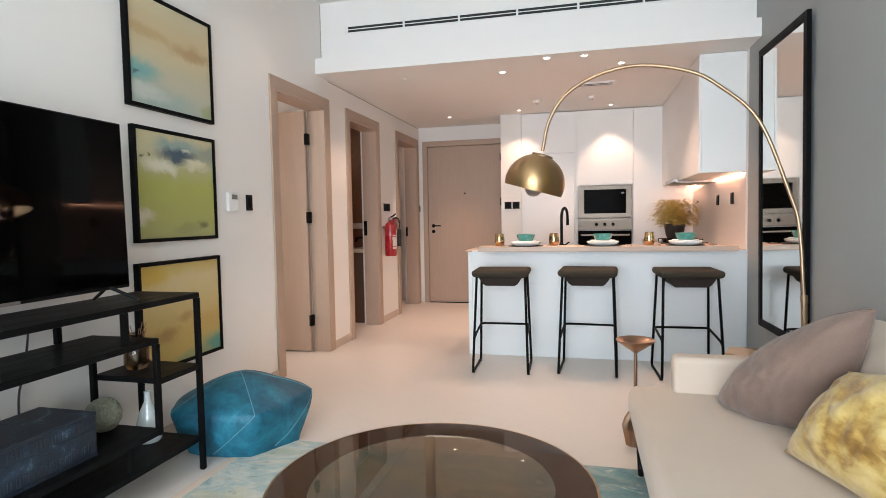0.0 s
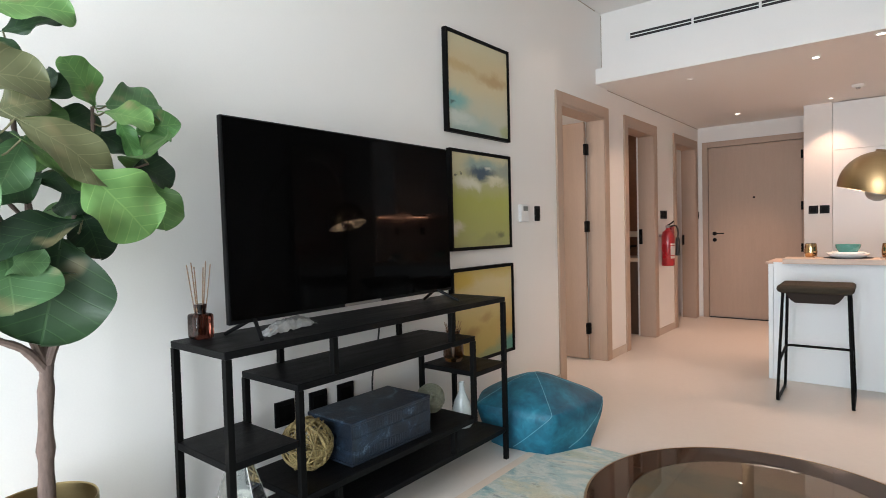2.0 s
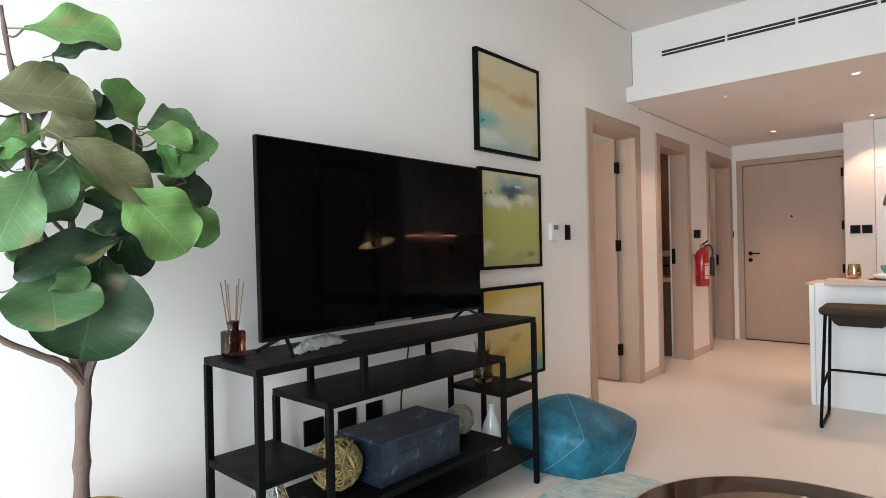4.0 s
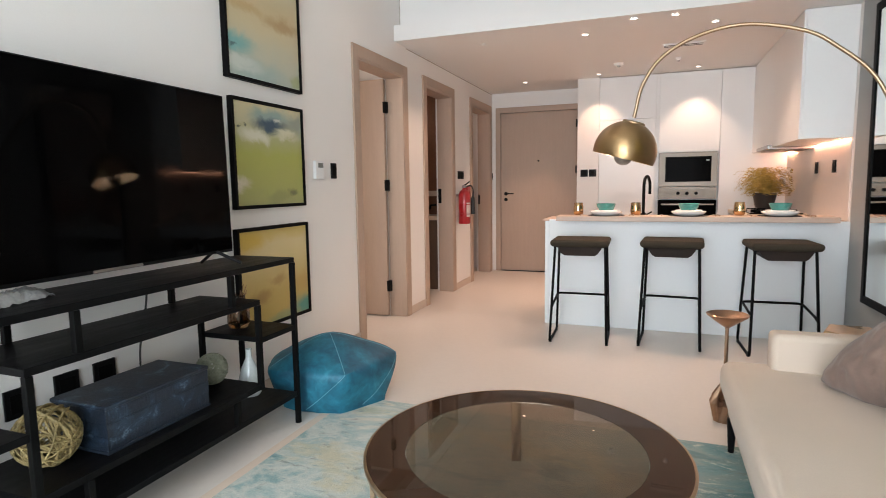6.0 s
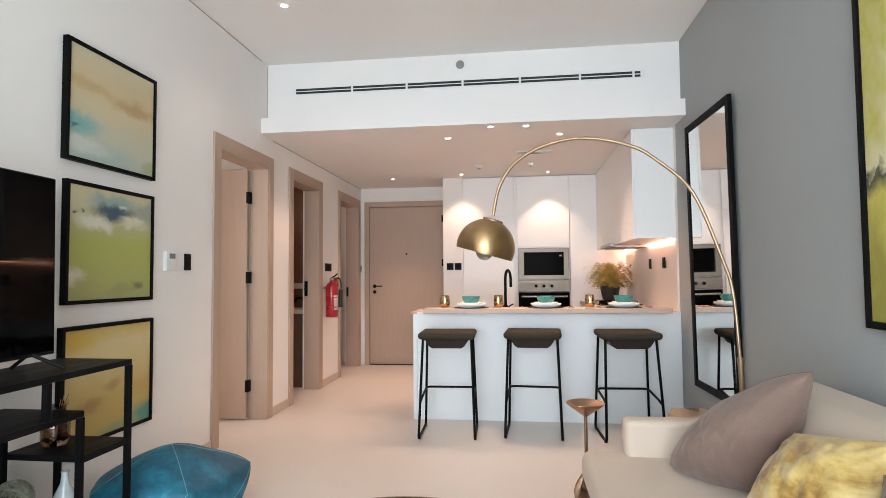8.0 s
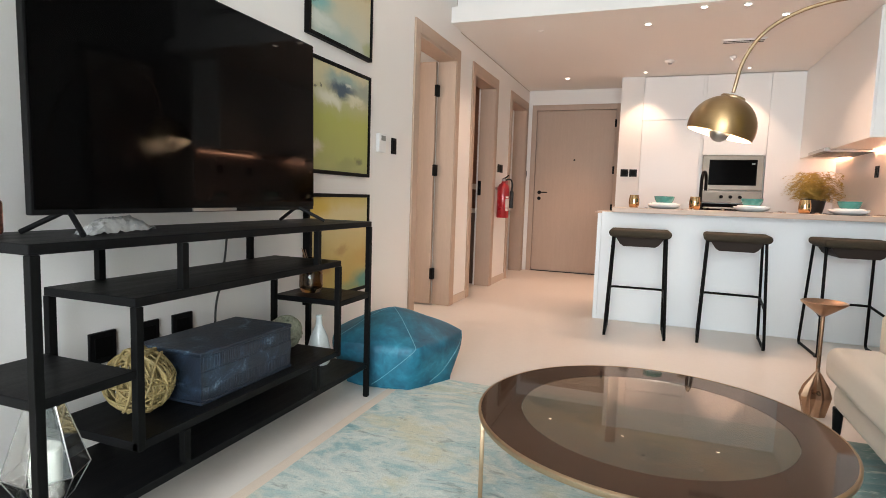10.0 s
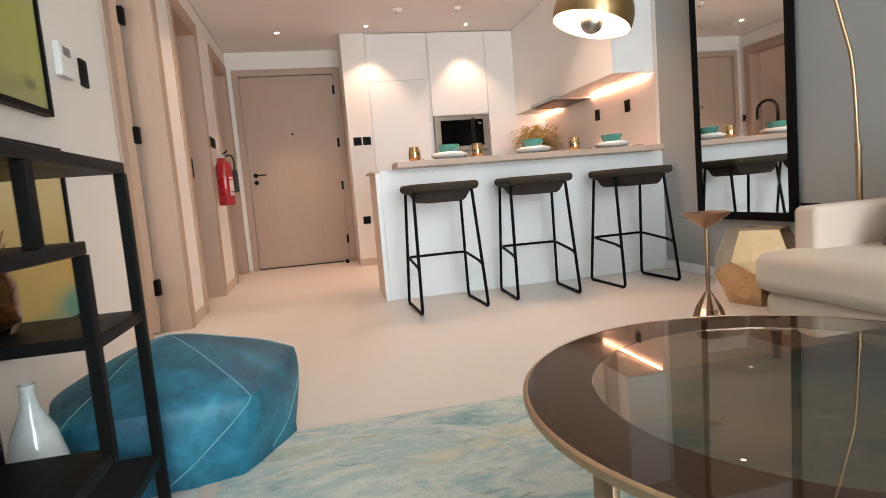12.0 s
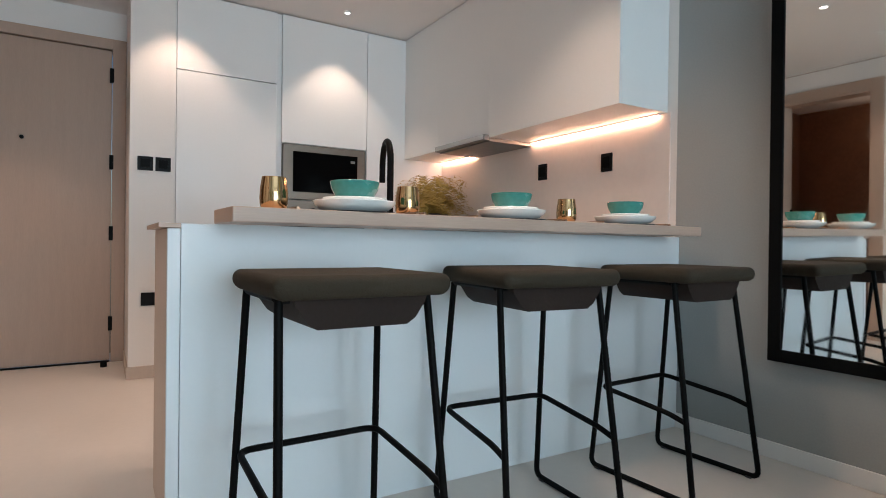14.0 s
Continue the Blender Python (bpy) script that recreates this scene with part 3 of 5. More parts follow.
# ---- the large structure ----
L, R, CK, CL = -1.80, 2.05, 2.715, 3.42
floor = structure("floor", box(-4.3, 2.3, -3.0, 9.0, -0.1, 0.0), FLOOR, "cream polished porcelain floor", "floor")

bm = bmesh.new()
edges = [-3.0, 4.375, 5.30, 5.90, 6.72, 7.56, 8.43, 8.8]
for a, b in zip(edges[::2], edges[1::2]):
    box(-2.0, L, a, b, 0, 3.55, bm=bm)
for a, b in zip(edges[1::2], edges[2::2]):
    box(-2.0, L, a, b, 2.42, 3.55, bm=bm)
wall_west = structure("wall_west", bm, PAINT, "white painted wall with three doorways", "wall")
structure("wall_east", box(R, R + 0.2, -3.0, 5.46, 0, 3.55), GREY, "mid-grey painted living room wall", "wall")
structure("wall_kitchen", box(R, R + 0.2, 5.46, 8.8, 0, 3.0), PAINT, "white painted kitchen wall", "wall")
bm = box(-1.8, -1.69, 8.62, 8.8, 0, 3.0)
box(-0.49, R, 8.62, 8.8, 0, 3.0, bm=bm)
box(-1.69, -0.49, 8.62, 8.8, 2.43, 3.0, bm=bm)
structure("wall_north", bm, PAINT, "white painted wall round the entrance door", "wall")
structure("wall_stub", box(-0.42, -0.14, 7.9, 8.62, 0, CK), PAINT, "white painted wall end beside the fridge unit", "wall")
bm = box(-2.0, -1.55, -3.0, -2.8, 0, 3.55)
box(1.85, 2.25, -3.0, -2.8, 0, 3.55, bm=bm)
box(-1.55, 1.85, -3.0, -2.8, 2.8, 3.55, bm=bm)
structure("wall_south", bm, PAINT, "white painted wall round the balcony doors", "wall")
win = thing("window_1", (0.15, -2.9, 0), "sliding balcony doors with dark frames", "window", kind="structure")
for x0, x1 in ((-1.55, -1.49), (0.12, 0.18), (1.79, 1.85)):
    part("window_frame", box(x0, x1, -2.93, -2.87, 0.06, 2.74), BLACK, win, smooth=False)
for z0, z1 in ((0.0, 0.06), (2.74, 2.8)):
    part("window_frame", box(-1.55, 1.85, -2.93, -2.87, z0, z1), BLACK, win, smooth=False)
for x0, x1 in ((-1.49, 0.12), (0.18, 1.79)):
    pane = part("pane", box(x0, x1, -2.905, -2.895, 0.06, 2.74), CLEAR, win, smooth=False)
    pane.visible_shadow = False
structure("ceiling_living", box(-2.0, 2.25, -3.0, 5.35, CL, 3.55), CEIL, "white painted living room ceiling", "ceiling")
structure("ceiling_kitchen", box(-2.0, 2.25, 5.35, 8.8, CK, 2.9), CEIL, "white painted low kitchen ceiling", "ceiling")
bm = box(-1.8, R, 5.27, 5.35, 2.86, CL)
box(-1.8, R, 5.13, 5.35, CK, 2.86, bm=bm)
structure("bulkhead", bm, CEIL, "white stepped bulkhead over the bar", "bulkhead")
# back rooms that close the doorways
bm = box(-4.3, -4.1, 2.9, 8.9, 0, 2.9)
for y in (2.9, 5.52, 8.8):
    box(-4.1, -2.0, y, y + 0.1, 0, 2.9, bm=bm)
structure("wall_rooms", bm, PAINT, "plain painted walls of the back rooms", "wall")
bm = box(-4.1, -2.0, 7.26, 7.30, 0, 2.6)
box(-3.4, -3.36, 5.62, 7.26, 0, 2.6, bm=bm)
structure("wall_bath", bm, BROWNT, "brown tiled bathroom walls", "wall")
structure("ceiling_rooms", box(-4.3, -2.0, 2.9, 8.9, 2.6, 2.7), CEIL, "plain ceiling of the back rooms", "ceiling")
# thin raised strips whose taupe colour stands for shade in gaps by the ceilings
structure("trim_west", box(L, L + 0.004, 5.40, 8.6, 2.700, 2.707), GAP, "taupe strip for the shade of a gap under the kitchen ceiling", "trim")
structure("trim_living", box(L, L + 0.004, -2.8, 5.13, 3.409, 3.416), GAP, "taupe strip for the shade of a gap under the ceiling", "trim")
structure("trim_east", box(R - 0.004, R, -2.8, 5.13, 3.409, 3.416), GAP, "taupe strip for the shade of a gap under the ceiling", "trim")
structure("trim_bulkhead", box(L, L + 0.004, 5.262, 5.27, 2.862, 3.405), GAP, "taupe strip for the shade of a gap beside the bulkhead", "trim")
for a, b in ((-2.8, 4.285), (5.39, 5.80), (6.82, 7.46)):
    structure("baseboard", box(L, L + 0.012, a, b, 0, 0.085, 0.003), SKIRT, "taupe tile skirting below the white wall", "skirting")
structure("baseboard", box(R - 0.014, R, -2.8, 5.45, 0, 0.075, 0.003), WHITE, "pale skirting below the grey wall", "skirting")
structure("baseboard", box(-0.432, -0.14, 7.888, 7.9, 0, 0.085, 0.003), SKIRT, "taupe tile skirting below the white wall", "skirting")
structure("baseboard", box(-0.432, -0.42, 7.9, 8.60, 0, 0.085, 0.003), SKIRT, "taupe tile skirting below the white wall", "skirting")


def door_set(name, y0, y1, label):
    """Frame round a doorway in the west wall; y0, y1 are its outer edges."""
    d = thing(name, (L, (y0 + y1) / 2, 0), label, "door", kind="structure")
    w = 0.095
    for a, b in ((y0, y0 + w), (y1 - w, y1)):
        part("casing", box(L, L + 0.018, a, b, 0, 2.52, 0.003), OAK, d)
    part("casing", box(L, L + 0.018, y0 + w, y1 - w, 2.42, 2.52, 0.003), OAK, d)
    for a, b in ((y0 + w - 0.004, y0 + w + 0.022), (y1 - w - 0.022, y1 - w + 0.004)):
        part("jamb", box(-1.975, L + 0.012, a, b, 0, 2.42, 0.002), OAK, d)
    part("jamb", box(-1.975, L + 0.012, y0 + w + 0.022, y1 - w - 0.022, 2.398, 2.424, 0.002), OAK, d)
    return d


d1 = door_set("door_1", 4.285, 5.39, "taupe oak bedroom door standing open")
leaf = part("leaf", box(-2.90, -1.978, 5.222, 5.268, 0.012, 2.395, 0.003), OAK, d1)
for z in (0.32, 1.35, 2.12):
    part("hinge", box(-1.985, -1.95, 5.215, 5.274, z - 0.055, z + 0.055, 0.004), BLACK, d1, "black steel hinge")
part("lever_handle", tube(rounded([(-2.86, 5.225, 1.15), (-2.86, 5.17, 1.15), (-2.74, 5.17, 1.15)], 0.02), 0.009), BLACK, d1)
d2 = door_set("door_2", 5.80, 6.82, "taupe oak frame of the open bathroom doorway")
part("leaf", box(-2.86, -2.01, 5.90, 5.94, 0.012, 2.395, 0.003), OAK, d2)
part("strike_plate", box(-1.97, -1.93, 6.688, 6.703, 1.12, 1.30, 0.004), BLACK, d2, "black latch plate")
part("latch", tube([(-1.95, 6.70, 1.21), (-1.95, 6.66, 1.21)], 0.012), BLACK, d2)
d3 = door_set("door_3", 7.46, 8.53, "taupe oak frame of a lit doorway")
part("leaf", box(-2.9, -2.01, 7.56, 7.60, 0.012, 2.395, 0.003), OAK, d3)
part("strike_plate", box(-1.97, -1.94, 8.398, 8.413, 1.05, 1.19, 0.004), BLACK, d3, "black latch plate")

ed = thing("door_4", (-1.08, 8.62, 0), "closed taupe oak entrance door with black lever", "door", kind="structure")
for a, b in ((-1.74, -1.665), (-0.515, -0.422)):
    part("casing", box(a, b, 8.595, 8.66, 0, 2.50, 0.003), OAK, ed)
part("casing", box(-1.665, -0.515, 8.595, 8.66, 2.42, 2.50, 0.003), OAK, ed)
part("leaf", box(-1.661, -0.519, 8.625, 8.68, 0.012, 2.415, 0.003), OAK, ed)
part("threshold", box(-1.66, -0.52, 8.60, 8.63, 0.0, 0.01), BLACK, ed, smooth=False)
part("rosette", lathe([(0, 0), (0.028, 0), (0.028, 0.012), (0, 0.012)], 0, 20, m=pose(-1.585, 8.625, 1.20, 90)), BLACK, ed)
part("lever", tube(rounded([(-1.585, 8.625, 1.20), (-1.585, 8.565, 1.20), (-1.455, 8.565, 1.20)], 0.02), 0.009), BLACK, ed, "black lever handle")
part("lock", lathe([(0, 0), (0.027, 0), (0.027, 0.014), (0, 0.014)], 0, 20, m=pose(-1.585, 8.625, 1.11, 90)), BLACK, ed)
part("peephole", lathe([(0, 0), (0.014, 0), (0.014, 0.01), (0, 0.01)], 0, 16, m=pose(-1.083, 8.625, 1.69, 90)), BLACK, ed)
for z in (0.30, 1.0, 1.55, 2.22):
    part("hinge", box(-0.533, -0.505, 8.588, 8.625, z - 0.055, z + 0.055, 0.003), BLACK, ed)

# ---- bathroom glimpse ----
van = thing("vanity_unit", (-2.7, 7.0, 0), "dark wood bathroom vanity with a cream stone top", "cabinet")
part("body", box(-3.3, -2.03, 6.80, 7.25, 0.0, 0.90, 0.004), DARKW, van)
part("worktop", box(-3.32, -2.01, 6.78, 7.255, 0.90, 0.95, 0.004), STONE, van, "cream stone top")
part("ledge", box(-3.32, -2.01, 7.08, 7.255, 1.20, 1.27, 0.004), STONE, van, "pale stone ledge")
part("tap", tube(rounded([(-2.2, 7.2, 1.08), (-2.2, 7.0, 1.08), (-2.2, 6.98, 1.03)], 0.02), 0.014), BLACK, van)

# ---- ceiling fittings ----
def downlight(x, y, z, r=0.038, lens=0.68):
    d = thing("downlight", (x, y, z), "small white recessed ceiling downlight, lit", "downlight", "recessed downlights")
    part("ring", lathe([(r, -0.001), (r, -0.006), (r * (lens + 0.04), -0.008), (r * lens, -0.001)], (x, y, z), 24), WPLAST, d)
    part("lens", lathe([(0, -0.003), (r * lens, -0.003)], (x, y, z), 20), SPOTG, d, "glowing lens")
for x, y in DOWN:
    downlight(x, y, CK, lens=0.22 if (x, y) == (-1.05, 5.58) else 0.68)
for x in (-0.13, 1.02):
    downlight(x, 7.62, CK, 0.03)
downlight(-1.14, 4.12, CL)
vent = thing("ceiling_vent", (0.80, 6.36, CK), "white slotted ceiling air vent", "vent")
part("frame", box(0.60, 1.0, 6.30, 6.46, CK - 0.008, CK - 0.001, 0.002), WPLAST, vent)
for i in range(5):
    part("slat", box(0.62, 0.98, 6.315 + i * 0.027, 6.333 + i * 0.027, CK - 0.014, CK - 0.008), DARKMETAL if i % 2 else WPLAST, vent, smooth=False)
for x, y, r in ((0.143, 7.07, 0.055), (0.78, 7.02, 0.035)):
    s = thing("smoke_detector", (x, y, CK), "small white ceiling detector", "detector", "ceiling detectors")
    part("base", lathe([(0, -0.001), (r, -0.001), (r, -0.014), (r * 0.7, -0.03), (0, -0.03)], (x, y, CK), 24), WPLAST, s)
    part("cap", lathe([(0, -0.03), (r * 0.4, -0.03), (r * 0.3, -0.045), (0, -0.045)], (x, y, CK), 20), STEEL, s)
ac = thing("air_slot", (0.1, 5.268, 3.13), "long double air-conditioning slot in the bulkhead", "vent")
xs = [-1.52, -0.95, -0.42, 0.11, 0.64, 1.18, 1.65, 1.72]
for z in (3.158, 3.128):
    for a, b in zip(xs, xs[1:]):
        part("slot", box(a + 0.012, b - 0.008, 5.264, 5.272, z - 0.011, z + 0.010), DARKMETAL, ac, smooth=False)
part("trim_frame", box(-1.55, 1.75, 5.266, 5.271, 3.105, 3.182, 0.001), WPLAST, ac)
single("wall_sensor", lathe([(0, 0), (0.04, 0), (0.04, 0.01), (0.034, 0.018), (0, 0.02)], 0, 24, m=pose(0.09, 5.27, 3.32, 90)), STEEL, "grey round sensor on the bulkhead", "sensor")

# ---- kitchen ----
fr = thing("fridge_cupboard", (0.22, 7.9, 0), "tall white lacquered fridge cupboard", "cabinet", "white kitchen cupboards")
part("body", box(-0.138, 0.565, 7.925, 8.6, 0.0, 2.708), WHITE, fr, smooth=False)
part("plinth", box(-0.136, 0.563, 7.94, 7.95, 0.0, 0.1), WHITE, fr, smooth=False)
part("upper_door", box(-0.134, 0.563, 7.90, 7.922, 2.163, 2.705, 0.002), WHITE, fr, smooth=False)
part("lower_door", box(-0.134, 0.563, 7.90, 7.922, 0.10, 2.157, 0.002), WHITE, fr, smooth=False)
ov = thing("oven_cupboard", (0.95, 7.9, 0), "tall white cupboard housing the ovens", "cabinet", "white kitchen cupboards")
part("body", box(0.605, 1.31, 7.93, 8.6, 0.0, 2.708), WHITE, ov, smooth=False)
part("upper_door", box(0.605, 1.31, 7.90, 7.922, 1.722, 2.705, 0.002), WHITE, ov, smooth=False)
part("lower_door", box(0.605, 1.31, 7.90, 7.922, 0.10, 0.52, 0.002), WHITE, ov)
part("shadow_gap", box(0.566, 0.604, 7.925, 7.96, 0.0, 2.708), WHITE, ov, smooth=False)
fl = thing("corner_cupboard", (1.5, 7.9, 0), "white corner cupboard panel", "cabinet", "white kitchen cupboards")
part("body", box(1.314, 2.046, 7.925, 8.6, 0.0, 2.708), WHITE, fl, smooth=False)
part("panel", box(1.314, 2.046, 7.90, 7.922, 0.10, 2.705, 0.002), WHITE, fl, smooth=False)
mw = thing("microwave_oven", (0.96, 7.9, 1.285), "built-in steel-framed microwave with dark glass", "microwave")
part("housing", box(0.612, 1.295, 7.885, 7.93, 1.285, 1.715, 0.004), OVENST, mw)
part("glass_door", box(0.69, 1.225, 7.880, 7.886, 1.345, 1.66, 0.002), OVENGLASS, mw, "black glass door")
part("display", box(1.165, 1.20, 7.877, 7.881, 1.60, 1.62), GREYP, mw, smooth=False)
on = thing("built_in_oven", (0.96, 7.9, 0.55), "built-in black glass oven with steel controls", "oven")
part("control_panel", box(0.612, 1.295, 7.885, 7.93, 1.125, 1.28, 0.003), OVENST, on)
for x in (0.85, 0.955, 1.06):
    part("knob", lathe([(0, 0), (0.022, 0), (0.02, 0.025), (0, 0.025)], 0, 20, m=pose(x, 7.885, 1.20, 90)), BLACK, on)
part("door", box(0.612, 1.295, 7.887, 7.93, 0.55, 1.115, 0.003), OVENGLASS, on, "black glass oven door")
part("handle", tube(rounded([(0.66, 7.887, 1.06), (0.66, 7.845, 1.06), (1.26, 7.845, 1.06), (1.26, 7.887, 1.06)], 0.02), 0.011), STEEL, on)
for y0, y1 in ((5.52, 6.64), (6.64, 7.32), (7.32, 7.90)):
    w = thing("wall_cupboard", (1.85, (y0 + y1) / 2, 1.68), "white lacquered wall cupboard over the worktop", "cabinet", "white kitchen cupboards")
    part("body", box(1.690, 2.048, y0 + 0.001, y1 - 0.001, 1.682, 2.71), WHITE, w, smooth=False)
    part("door", box(1.668, 1.688, y0 + 0.0003, y1 - 0.0003, 1.68, 2.708), WHITE, w, smooth=False)
hood = thing("cooker_hood", (1.83, 6.98, 1.65), "slim built-in steel cooker hood", "cooker hood")
part("body", box(1.675, 2.04, 6.65, 7.31, 1.655, 1.681, 0.003), HOODST, hood)
part("visor", box(1.63, 1.675, 6.65, 7.31, 1.662, 1.70, 0.003), HOODST, hood, "steel front visor")
part("visor_face", box(1.627, 1.633, 6.66, 7.30, 1.668, 1.70, 0.002), STEEL, hood)
for y0, y1 in ((5.56, 6.64), (7.33, 7.88)):
    s = thing("led_strip", (2.02, (y0 + y1) / 2, 1.67), "glowing warm strip light under the wall cupboards", "strip light", "under-cupboard strip lights")
    part("channel", box(2.020, 2.044, y0, y1, 1.674, 1.681), WPLAST, s, smooth=False)
    part("diffuser", box(2.023, 2.041, y0 + 0.01, y1 - 0.01, 1.664, 1.674), LED, s, smooth=False)
structure("splashback", box(R - 0.006, R, 5.50, 7.898, 1.0, 1.68), SPLASH, "pale beige stone splashback", "splashback")


def plate_x(x, y, z, face, w=0.09, h=0.09, name="wall_socket", label="square black wall socket", m=PLASTIC, d=0.012):
    """A plate on a wall that runs along y."""
    t = thing(name, (x, y, z - h / 2), label, "wall socket", "black wall plates")
    a, b = (x, x + d) if face > 0 else (x - d, x)
    part("plate", box(a, b, y - w / 2, y + w / 2, z - h / 2, z + h / 2, 0.003), m, t)
    e = b if face > 0 else a
    part("insert", box(min(e, e + face * 0.003), max(e, e + face * 0.003), y - w * 0.32, y + w * 0.32, z - h * 0.32, z + h * 0.32, 0.001), BLACK, t)
    return t


for y in (6.52, 5.94):
    plate_x(R - 0.006, y, 1.46, -1, 0.085, 0.11)
plate_x(L, 3.945, 1.466, 1, 0.075, 0.12, "light_switch", "black rocker switch on the white wall")
for y in (7.00, 7.12):
    plate_x(L, y, 1.47, 1, 0.10, 0.10, "light_switch", "black rocker switch above the fire extinguisher")
plate_x(L, 8.575, 1.47, 1, 0.05, 0.10, "light_switch", "small black switch beside the entrance")
for y in (1.50, 1.70, 1.88):
    plate_x(L, y, 0.50, 1, 0.11, 0.12, "wall_socket", "black double socket behind the television stand")
th = thing("thermostat", (L, 3.72, 1.40), "white wall thermostat with grey display", "thermostat")
part("body", box(L, L + 0.028, 3.665, 3.775, 1.40, 1.535, 0.006), WPLAST, th)
part("display", box(L + 0.028, L + 0.030, 3.695, 3.76, 1.485, 1.52), GREYP, th, smooth=False)
for x in (-0.325, -0.215):
    t = thing("light_switch", (x, 7.9, 1.43), "square black switch on the white wall end", "light switch", "black wall plates")
    part("plate", box(x - 0.048, x + 0.048, 7.888, 7.9, 1.43, 1.526, 0.003), PLASTIC, t)
    part("rocker", box(x - 0.03, x + 0.03, 7.885, 7.889, 1.448, 1.508, 0.001), BLACK, t)
t = thing("wall_socket", (-0.30, 7.9, 0.5), "black socket low on the white wall end", "wall socket", "black wall plates")
part("plate", box(-0.345, -0.255, 7.888, 7.9, 0.50, 0.59, 0.003), PLASTIC, t)

isl = thing("kitchen_island", (0.82, 5.85, 0), "pale blue-white panelled kitchen island", "kitchen island")
part("front_panel", box(-0.362, 2.048, 5.435, 5.475, 0.0, 1.0055, 0.002), ISLAND, isl, smooth=False)
part("end_panel", box(-0.397, -0.363, 5.4565, 5.95, 0.0, 0.99, 0.002), ENDP, isl, "warm beige end panel", smooth=False)
part("back_panel", box(-0.362, 1.455, 5.92, 5.95, 0.0, 0.99, 0.002), ISLAND, isl, smooth=False)
part("edge_strip", box(-0.400, -0.3635, 5.432, 5.456, 0.0, 0.990, 0.002), ISLAND, isl)
bm = box(-0.425, 2.045, 5.476, 5.965, 0.992, 1.0065)
box(-0.425, -0.363, 5.425, 5.476, 0.992, 1.0065, bm=bm)
single("worktop", bm, OAKH, "thin oak-toned island worktop", "worktop")
bar = thing("bar_counter", (0.83, 5.33, 1.007), "oak-toned bar top overhanging the island front", "bar counter")
part("top_board", box(-0.262, 1.925, 5.20, 5.47, 1.007, 1.052, 0.004, 2), OAKH, bar)
part("support", box(1.78, 1.90, 5.475, 5.50, 1.0075, 1.04, 0.003), WHITE, bar, "small white support block")
bar.matrix_basis = pose(0.83, 5.33, 1.007, 0, 0, 1.2)
bs = thing("base_cupboard", (1.75, 7.1, 0), "white base cupboard along the kitchen wall", "cabinet", "white kitchen cupboards")
part("body", box(1.46, 2.044, 5.97, 7.896, 0.0, 0.955), WHITE, bs, smooth=False)
for i in range(3):
    part("door", box(1.44, 1.458, 6.285 + i * 0.535, 6.81 + i * 0.535, 0.1, 0.945, 0.002), WHITE, bs)
single("worktop", box(1.43, 2.043, 5.968, 7.897, 0.957, 1.0, 0.003), STONE, "pale stone worktop below the wall cupboards", "worktop")
hob = thing("gas_hob", (1.75, 6.95, 1.0), "black hob with pan supports", "hob")
part("plate", box(1.50, 1.98, 6.66, 7.25, 1.0, 1.012, 0.004), SCREEN, hob)
for x in (1.62, 1.86):
    for y in (6.80, 7.10):
        part("burner", disc(x, y, 1.012, 0.045, 0.015, 20, 0.004), BLACK, hob)
        g = tube([(x - 0.09, y, 1.04), (x + 0.09, y, 1.04)], 0.005)
        tube([(x, y - 0.09, 1.04), (x, y + 0.09, 1.04)], 0.005, bm=g)
        for dx, dy in ((-0.09, 0), (0.09, 0), (0, -0.09), (0, 0.09)):
            tube([(x + dx, y + dy, 1.012), (x + dx, y + dy, 1.042)], 0.005, bm=g)
        part("pan_support", g, BLACK, hob)
tap = thing("kitchen_tap", (0.474, 5.69, 1.006), "matt black swan-neck kitchen tap", "tap")
part("base", disc(0.474, 5.69, 1.006, 0.026, 0.05, 20, 0.004), BLACK, tap)
TD = Vector((0.26, 0.965, 0))
part("spout", tube([Vector((0.474, 5.69, z)) for z in (1.05, 1.18, 1.30)] + [Vector((0.474, 5.69, 1.30 + 0.10 * math.sin(t))) + TD * (0.1 - 0.1 * math.cos(t)) for t in np.linspace(0.2, math.pi, 11)] + [Vector((0.474, 5.69, 1.23)) + TD * 0.2], 0.014, 12), BLACK, tap)
part("lever", tube([(0.50, 5.69, 1.04), (0.55, 5.69, 1.07)], 0.007), BLACK, tap)


